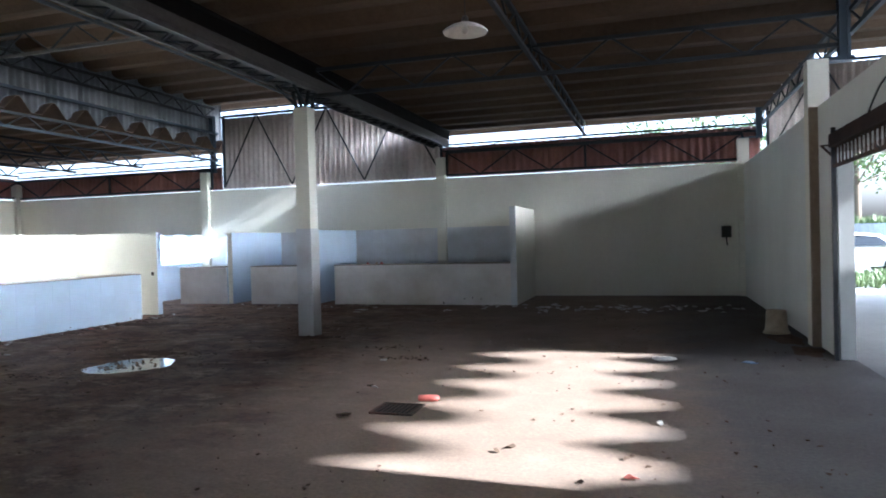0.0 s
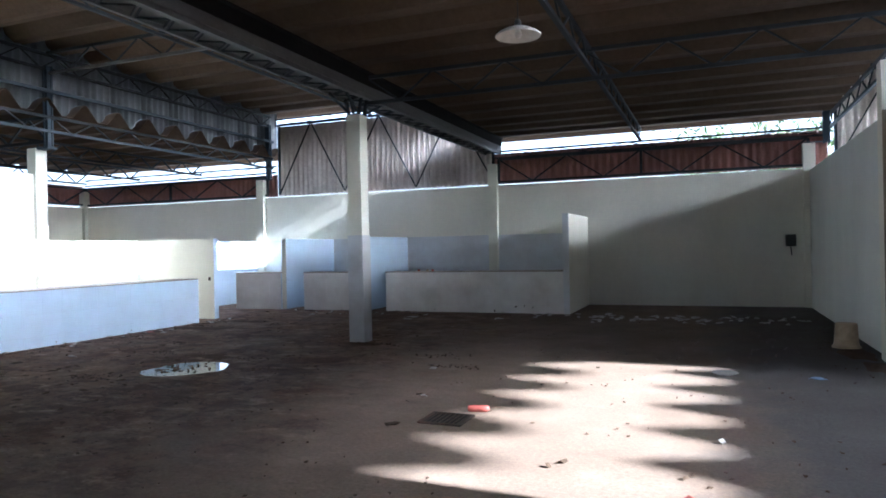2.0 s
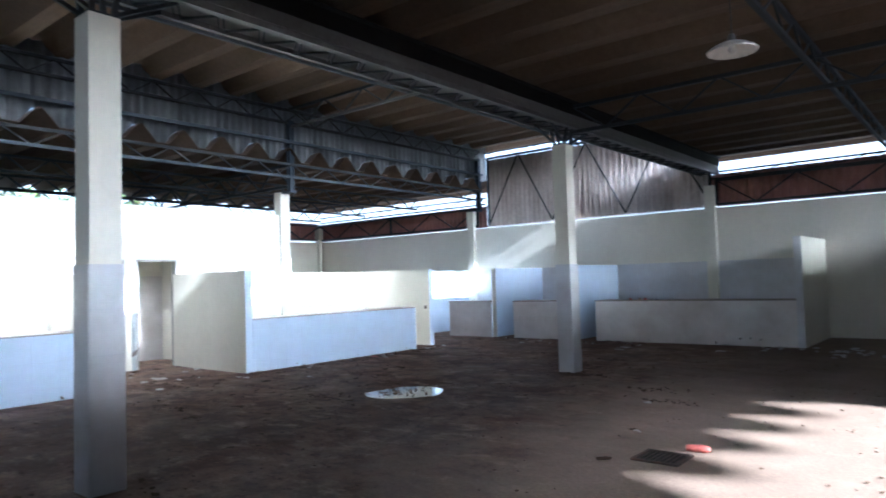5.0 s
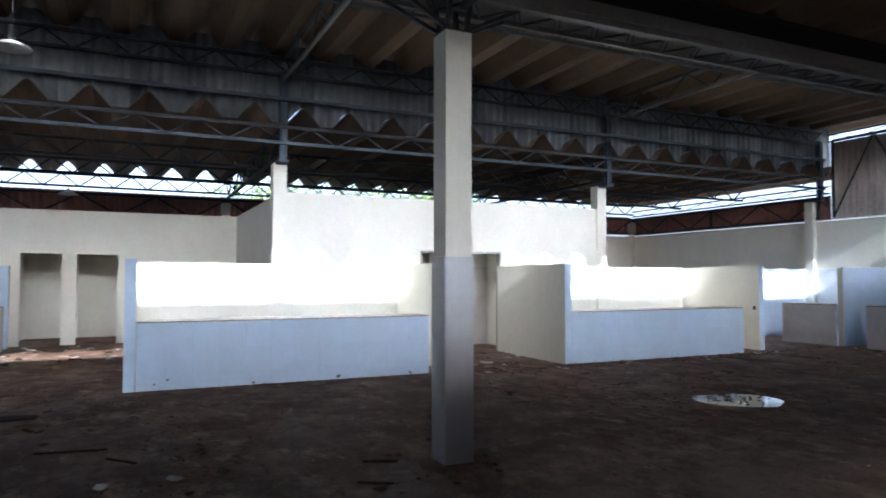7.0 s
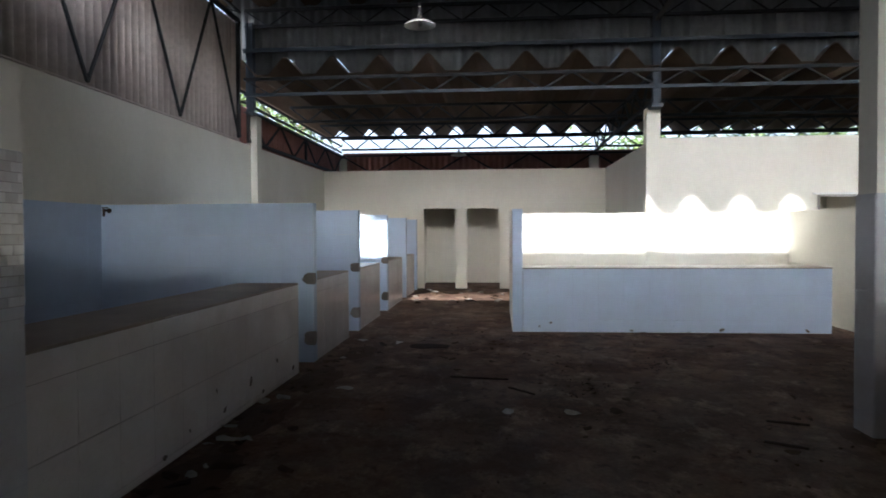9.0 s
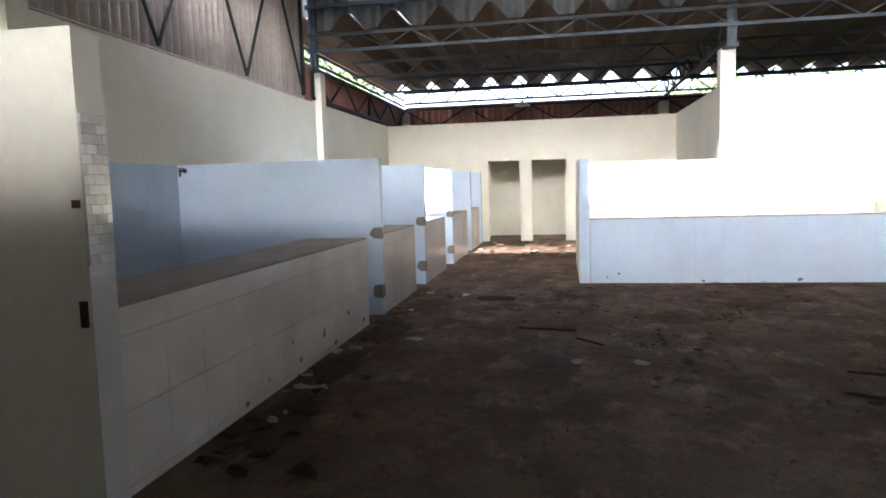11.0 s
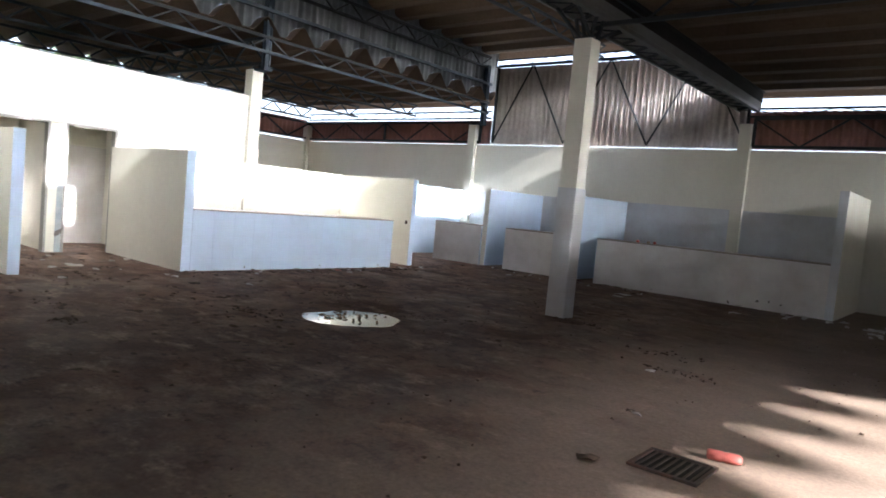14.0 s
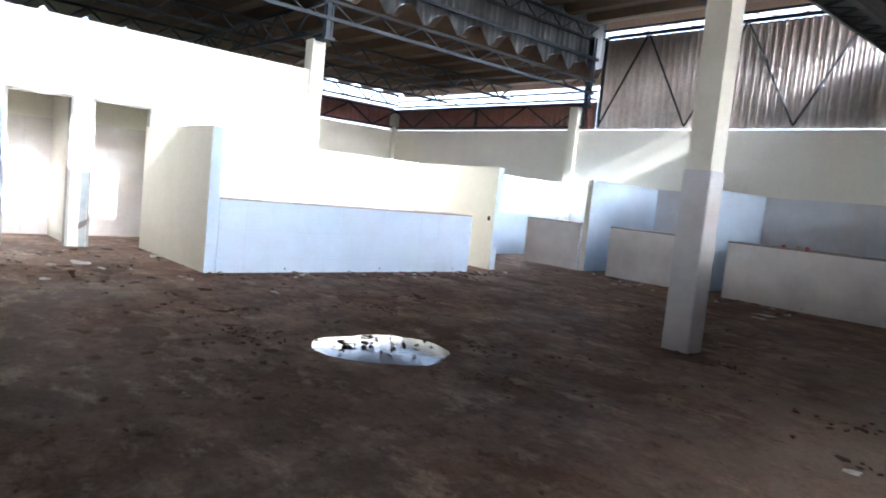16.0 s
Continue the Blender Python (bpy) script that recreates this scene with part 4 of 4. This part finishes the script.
for x, y, L, w, turn in ((-7.13, -0.56, 0.6, 0.04, 80), (-5.65, 1.86, 0.3, 0.045, 70), (-5.09, 1.62, 0.28, 0.04, 60), (-9.03, -1.26, 0.5, 0.3, 85), (-6.6, -0.15, 0.36, 0.03, 40), (-9.16, -1.9, 0.3, 0.08, 20)):
    bm = bmesh.new()
    n = 9
    rows = []
    for k in range(n):
        u = k / (n - 1)
        half = w / 2 * (0.55 + 0.6 * abs(noise.noise(Vector((x + u * 2.1, y, 3.3)))) + 0.35 * math.sin(math.pi * u))
        off = 0.12 * w * noise.noise(Vector((y, x + u * 3, 7.7)))
        px, lift = -L / 2 + L * u, 0.004 + 0.006 * abs(noise.noise(Vector((x, u * 2, y))))
        rows.append([bm.verts.new((px, off - half, 0.001)), bm.verts.new((px, off + half, 0.001)), bm.verts.new((px, off + half * 0.85, lift + 0.008)), bm.verts.new((px, off - half * 0.85, lift + 0.008))])
    for p, q in zip(rows, rows[1:]):
        for a in range(4):
            bm.faces.new((p[a], p[(a + 1) % 4], q[(a + 1) % 4], q[a]))
    bm.faces.new(rows[0][::-1])
    bm.faces.new(rows[-1])
    bmesh.ops.recalc_face_normals(bm, faces=bm.faces)
    ob = part("plank", bm, ROTTEN)
    ob.matrix_world = pose(x, y, 0, 0, 0, turn)
    tagged(ob, "dark rotten board lying on the dirty floor", "plank", "loose boards")
# fine crumbs of dirt
bm = bmesh.new()
for k in range(1800):
    x, y = rnd.uniform(-12.5, 1.9), rnd.uniform(-2.3, 14.8)
    if noise.noise(Vector((x * 0.5, y * 0.5, 2))) > -0.15:
        flake(bm, x, y, rnd.uniform(0.006, 0.026), 0.001, 0.012, 0.7, k)
for k in range(420):
    x, y = rnd.uniform(-11.8, -4.6), rnd.uniform(-1.5, 12.5)
    if noise.noise(Vector((x * 0.45, y * 0.45, 9))) > -0.1:
        flake(bm, x, y, rnd.uniform(0.025, 0.075), 0.001, 0.02, 0.6, 5000 + k)
ob = part("dirt_crumbs", bm, LEAF)
tagged(ob, "crumbs of dirt and dry leaf scattered over the floor", "debris", "", "stuff")

# dark iron hinge plates on the partition ends
for x, y, z0, z1 in ((-10.56, 4.99, 0.70, 1.0), (-10.76, 12.5, 0.88, 0.96)):
    bm = bmesh.new()
    box(bm, x - 0.03, x + 0.03, y - 0.012, y + 0.012, z0, z1)
    tagged(part("hinge_plate", bevelled(bm, 0.004), IRON), "dark rusty hinge plate fixed to the partition", "hinge", "", "structure")

# small coloured fruits left on the north counter
for x, c in ((-6.63, REDPLASTIC), (-6.4, BUCKET), (-6.27, REDPLASTIC)):
    bm = bmesh.new()
    bmesh.ops.create_icosphere(bm, subdivisions=2, radius=0.035)
    bmesh.ops.transform(bm, matrix=Matrix.Translation((x, 15.05, HC + 0.03)) @ Matrix.Diagonal((1.1, 1, 0.85, 1)), verts=bm.verts)
    tagged(part("wrapper_ball", bm, c), "small red and orange crumpled wrapper lying on the counter", "wrapper", "counter leftovers")


# ---- broken spots on the partition ends ----
def broken_patch(x, y, z, w, h):
    bm = bmesh.new()
    bmesh.ops.create_cube(bm, size=2)
    bmesh.ops.subdivide_edges(bm, edges=bm.edges, cuts=7, use_grid_fill=True)
    for v in bm.verts:
        ragged = 1 + 0.45 * noise.noise(Vector((v.co.z * 1.9, v.co.y * 1.3, x * 7 + z * 5)))
        taper = math.sqrt(max(0.04, 1 - v.co.z ** 2 * 0.9))
        rough = 0.006 * noise.noise(v.co * 6 + Vector((x, 0, z)))
        v.co = Vector((x + v.co.x * w * (1 if v.co.x > 0 else ragged * taper) + rough, y + 0.062 * (v.co.y if v.co.y > 0 else v.co.y * ragged * taper) + rough, z + v.co.z * h * (0.85 + 0.2 * ragged)))
    tagged(part("broken_patch", bm, BROKEN), "rough grey mortar where the tiles broke off", "broken plaster", "broken tiles", "structure")


for x in SP[:3]:
    broken_patch(x + 0.085, YSF - 0.05, 0.97, 0.057, 0.062)
    broken_patch(x + 0.085, YSF - 0.05, 0.28, 0.057, 0.075)

# ---- outside, beyond the gate ----
bm = bmesh.new()
box(bm, -10, 40, 34, 34.3, -0.06, 1.75)
tagged(part("boundary_wall", bm, BLUEWALL), "worn bluish boundary wall beyond the yard", "wall", "", "structure")


def tuft(bm, x, y, z, h, r):
    for i in range(5):
        a = r.uniform(0, 6.28)
        w = 0.03
        d = Vector((math.cos(a), math.sin(a), 0))
        s = Vector((-d.y, d.x, 0)) * w
        p = Vector((x, y, z)) + d * 0.05
        q = p + d * h * r.uniform(0.1, 0.5) + Vector((0, 0, h * r.uniform(0.6, 1)))
        bm.faces.new([bm.verts.new(p - s), bm.verts.new(p + s), bm.verts.new(q)])


bm = bmesh.new()
for k in range(1500):
    tuft(bm, rnd.uniform(3, 16), rnd.uniform(20.3, 26.0), -0.06, rnd.uniform(0.1, 0.45), rnd)
for k in range(900):
    tuft(bm, rnd.uniform(3, 20), rnd.uniform(34.35, 35.5), 1.7, rnd.uniform(0.2, 0.6), rnd)
tagged(part("grass", bm, GREEN), "rough green grass verge beyond the yard", "grass", "", "stuff")
bm = bmesh.new()
box(bm, -10, 40, 34.3, 60, -0.06, 1.7)
tagged(part("bank", bm, GREEN), "grassy bank behind the boundary wall", "bank", "", "structure")


def tree(x, y, z, h, spread, leaves, seed):
    r = random.Random(seed)
    top = empty("tree", "green leafy tree behind the boundary wall", "tree", "", "trees", (x, y, z))
    bm = bmesh.new()
    lathe(bm, [(0.2, 0), (0.15, h * 0.2), (0.11, h * 0.5), (0.05, h * 0.8), (0.01, h * 0.95)], 10)
    tips = []
    for i in range(16):
        a, z0 = r.uniform(0, 6.28), h * r.uniform(0.3, 0.8)
        L = spread * r.uniform(0.5, 1.0)
        q = Vector((L * math.cos(a), L * math.sin(a), z0 + h * r.uniform(0.02, 0.25)))
        bar(bm, (0, 0, z0), q, 0.06)
        tips.append(q)
        tips.append(q * 0.6 + Vector((0, 0, z0 * 0.42)))
    part("trunk", bm, BARK, top)
    bm = bmesh.new()
    for k in range(leaves):
        c = tips[k % len(tips)] + Vector((r.gauss(0, 0.5), r.gauss(0, 0.5), r.gauss(0, 0.4)))
        u = Vector((r.uniform(-1, 1), r.uniform(-1, 1), r.uniform(-1, 1))).normalized() * r.uniform(0.07, 0.15)
        w = u.cross(Vector((r.uniform(-1, 1), r.uniform(-1, 1), 1))).normalized() * 0.05
        bm.faces.new([bm.verts.new(c - u), bm.verts.new(c + w), bm.verts.new(c + u), bm.verts.new(c - w)])
    part("crown", bm, GREEN, top)


tree(9.5, 37.5, 1.7, 6.5, 3.0, 4500, 1)
tree(1.5, 25.5, -0.06, 5.6, 2.6, 3500, 2)
tree(-19, -10, -0.06, 6.2, 3.0, 4000, 3)
tree(-26, 5.5, -0.06, 5.6, 3.0, 4000, 4)
tree(-24, -9.8, -0.06, 8.6, 3.2, 5500, 5)
tree(-31, -11, -0.06, 9.2, 3.4, 5000, 7)
tree(-25.5, 10.5, -0.06, 5.8, 2.8, 4000, 6)


# parked white car
def car(x, y, turn):
    top = empty("car", "white saloon car parked by the grass verge", "car", at=(x, y, -0.06))
    top.rotation_euler = (0, 0, radians(turn))
    side = [(-2.1, 0.28), (-2.15, 0.55), (-2.08, 0.85), (-1.55, 0.95), (-0.95, 1.38), (-0.3, 1.45), (0.45, 1.40), (1.05, 1.0), (1.85, 0.86), (2.1, 0.62), (2.1, 0.28)]
    bm = bmesh.new()
    rows = []
    for yy, k in ((-0.85, 0.94), (-0.78, 1.0), (0.78, 1.0), (0.85, 0.94)):
        rows.append([bm.verts.new((px * (k if abs(px) > 1.9 else 1), yy * (0.82 if pz > 1.2 else 1), 0.28 + (pz - 0.28) * k)) for px, pz in side])
    for a, b in zip(rows, rows[1:]):
        for i in range(len(side)):
            j = (i + 1) % len(side)
            bm.faces.new((a[i], a[j], b[j], b[i]))
    bm.faces.new(rows[0])
    bm.faces.new(list(reversed(rows[-1])))
    part("body", bm, CARPAINT, top)
    for s in (-1, 1):
        bm = bmesh.new()
        pts = [(-1.25, 0.98), (-0.85, 1.3), (-0.3, 1.36), (0.4, 1.31), (0.85, 1.0)]
        fr = [bm.verts.new((px, s * (0.86 if pz < 1.2 else 0.74), pz)) for px, pz in pts]
        bk_ = [bm.verts.new((px, s * (0.80 if pz < 1.2 else 0.68), pz)) for px, pz in pts]
        bm.faces.new(fr)
        for i in range(5):
            bm.faces.new((fr[i], fr[(i + 1) % 5], bk_[(i + 1) % 5], bk_[i]))
        part("side_window", bm, GLASS, top)
        bm = bmesh.new()
        box(bm, -2.17, -2.08, s * 0.62 - 0.14, s * 0.62 + 0.14, 0.68, 0.82)
        part("tail_light", bevelled(bm, 0.01), REDPLASTIC, top)
        for wx in (-1.3, 1.3):
            bm = bmesh.new()
            lathe(bm, [(0.001, -0.1), (0.22, -0.1), (0.3, -0.09), (0.31, 0), (0.3, 0.09), (0.22, 0.1), (0.001, 0.1)], 24)
            bmesh.ops.transform(bm, matrix=Matrix.Translation((wx, s * 0.8, 0.31)) @ pose(0, 0, 0, 90), verts=bm.verts)
            w = part("wheel", bm, RUBBER, top)
            bm = bmesh.new()
            lathe(bm, [(0.001, 0.02), (0.1, 0.015), (0.2, 0.0), (0.2, -0.02), (0.001, -0.02)], 20)
            bmesh.ops.transform(bm, matrix=Matrix.Translation((wx, s * 0.905, 0.31)) @ pose(0, 0, 0, -90 * s), verts=bm.verts)
            part("rim", bm, GREYSTEEL, w)


car(6.45, 27.2, 180)


# ---- small fittings and dirt ----
# bare mosaic on the end of the tall south partition
mosaic = empty("mosaic_strip", "glazed white brick mosaic on the end of the tall partition", "mosaic tiles", "structure")
MOSAIC = weathered("glazed_mosaic", (0.74, 0.74, 0.72), (0.42, 0.40, 0.37), 0.12, big=6, fine=5, amount=0.5, bumps=0.02, vary=0.25, grit=0.02)
bm = bmesh.new()
box(bm, -3.138, -2.962, YSF + 0.0075, YSF + 0.0095, 1.17, 1.855)
part("bedding", bm, DARKGROUT, mosaic)
stones = {}
for row in range(15):
    x, z, k = -3.138, 1.172 + row * 0.0455, 0
    while x < -2.966:
        w = min(0.072 if k or row % 2 else 0.036, -2.962 - x)
        key = round(w, 3)
        if key not in stones:
            bm = bmesh.new()
            box(bm, 0.0015, w - 0.0015, 0, 0.005, 0.002, 0.0435)
            stones[key] = mesh_of("brick", bevelled(bm, 0.0015), MOSAIC)
        ob = new("brick", stones[key])
        ob.matrix_world = pose(x, YSF + 0.009, z, random.uniform(-1.2, 1.2), 0, random.uniform(-0.8, 0.8))
        ob.parent = mosaic
        x, k = x + w, k + 1

# tap in the corner of the first south stall
tap = empty("wall_tap", "small dark metal tap on the tiled wall", "tap")
bm = bmesh.new()
lathe(bm, [(0.001, 0), (0.03, 0), (0.03, 0.008), (0.012, 0.012), (0.012, 0.09), (0.018, 0.095), (0.018, 0.115), (0.001, 0.118)], 14)
bmesh.ops.transform(bm, matrix=Matrix.Translation((-7.893, -4.93, 1.77)) @ pose(0, 0, 0, 0, 90, 0), verts=bm.verts)
part("body", bm, IRON, tap)
bm = bmesh.new()
bar(bm, (-7.79, -4.93, 1.77), (-7.78, -4.93, 1.70), 0.02)
part("spout", bm, IRON, tap)
bm = bmesh.new()
bar(bm, (-7.805, -4.965, 1.80), (-7.805, -4.895, 1.80), 0.014)
part("handle", bm, IRON, tap)

# latch plates on the side of the tall south partition
for z in (0.95, 1.45):
    bm = bmesh.new()
    box(bm, -2.96, -2.944, YSF - 0.045, YSF - 0.012, z - (0.06 if z < 1 else 0.018), z + (0.06 if z < 1 else 0.018))
    tagged(part("hinge_plate", bevelled(bm, 0.004), IRON), "dark rusty hinge plate fixed to the partition", "hinge", "", "structure")

# painted jamb and broken plaster on the pier between the two doors
bm = bmesh.new()
box(bm, XK + 0.051, XK + 0.056, E2[0] - 0.1, E2[0] - 0.006, 0, 1.22)
pier = tagged(part("painted_pier", bm, weathered("grey_blue_paint", (0.36, 0.42, 0.44), (0.55, 0.53, 0.47), 0.6, big=3, amount=0.6)), "grey-blue paint flaking from the pier between the doors", "painted pier", "", "structure")
for y, z, h in ((E2[0] - 0.05, 0.33, 0.14), (E2[1] + 0.05, 0.32, 0.12)):
    bm = bmesh.new()
    flake(bm, 0, 0, h, 0.0, 0.006, 0.4, int(z * 100 + y * 10))
    ob = part("broken_patch", bm, BROKEN)
    ob.matrix_world = pose(XK + 0.056, y, z, 0, 90, 0)
    tagged(ob, "rough grey mortar where the plaster broke off", "broken plaster", "broken tiles", "structure")


def dirt_heap(x, y, rx, ry, h, seed, n=26):
    """A low drift of dirt and crumbled leaves."""
    bm = bmesh.new()
    rings = []
    for k in range(5):
        f = 1 - k / 5
        ring = []
        for i in range(n):
            a = 2 * math.pi * i / n
            j = 1 + 0.45 * noise.noise(Vector((math.cos(a) * 1.4, math.sin(a) * 1.4, seed))) + 0.2 * noise.noise(Vector((math.cos(a) * 4, math.sin(a) * 4, seed + k)))
            ring.append(bm.verts.new((rx * f * j * math.cos(a), ry * f * j * math.sin(a), 0.001 + h * (1 - f ** 1.5) * (0.5 + 0.9 * abs(noise.noise(Vector((i * 0.9, k * 1.7, seed))))))))
        rings.append(ring)
    for lo, hi in zip(rings, rings[1:]):
        for i in range(n):
            bm.faces.new((lo[i], lo[(i + 1) % n], hi[(i + 1) % n], hi[i]))
    bm.faces.new(rings[-1])
    ob = part("dirt_drift", bm, SOIL)
    ob.location = (x, y, 0)
    return tagged(ob, "low drift of brown dirt on the concrete floor", "dirt", "", "stuff")


SOIL = weathered("brown_dirt", (0.125, 0.084, 0.06), (0.06, 0.042, 0.032), 0.95, big=5, fine=40, amount=0.8, bumps=0.8)
for x, y, rx, ry, h in ((-5.2, 9.7, 0.34, 0.16, 0.02), (-5.52, 9.74, 0.14, 0.08, 0.02), (-5.3, 2.2, 0.2, 0.09, 0.015),
                        (-9.6, 10.9, 0.6, 0.22, 0.02), (-9.4, 12.2, 0.55, 0.2, 0.02),
                        (1.75, 10.4, 0.22, 0.5, 0.03), (1.8, 9.4, 0.18, 0.45, 0.03), (-7.0, -2.2, 0.6, 0.22, 0.025), (-5.6, -2.25, 0.5, 0.18, 0.025), (-4.3, -2.2, 0.45, 0.2, 0.02), (-8.6, -2.1, 0.5, 0.2, 0.02)):
    dirt_heap(x, y, rx, ry, h, int(abs(x * 31 + y * 17)) + 3)

# chips knocked out of the glaze near the floor
chip_rnd = random.Random(21)
spots = [(XF + 0.001, y, z, 0) for y, z in ((0.25, 0.09), (0.42, 0.14), (1.6, 0.03), (2.9, 0.05), (4.1, 0.04), (8.3, 0.05), (9.9, 0.06), (11.4, 0.05))]
spots += [(x, YSF + 0.001, z, 1) for x, z in ((-4.4, 0.06), (-4.75, 0.13), (-5.2, 0.3), (-5.35, 0.12), (-5.9, 0.22), (-6.2, 0.06), (-6.6, 0.27), (-7.1, 0.1))]
spots += [(x, YNF - 0.001, z, 2) for x, z in ((-4.0, 0.17), (-4.2, 0.15), (-3.8, 0.14), (-4.7, 0.05), (-6.2, 0.06))]
for x, y, z, side in spots:
    bm = bmesh.new()
    flake(bm, 0, 0, chip_rnd.uniform(0.02, 0.05), 0.0, 0.003, 0.6, chip_rnd.randint(0, 10**6))
    ob = part("tile_chip", bm, BROKEN)
    ob.matrix_world = Matrix.Translation((x, y, z)) @ (pose(0, 0, 0, 0, 90, 0), pose(0, 0, 0, -90, 0, 0), pose(0, 0, 0, 90, 0, 0))[side]
    tagged(ob, "dark chip where the glaze of the tiles broke off", "tile chip", "tile chips", "structure")
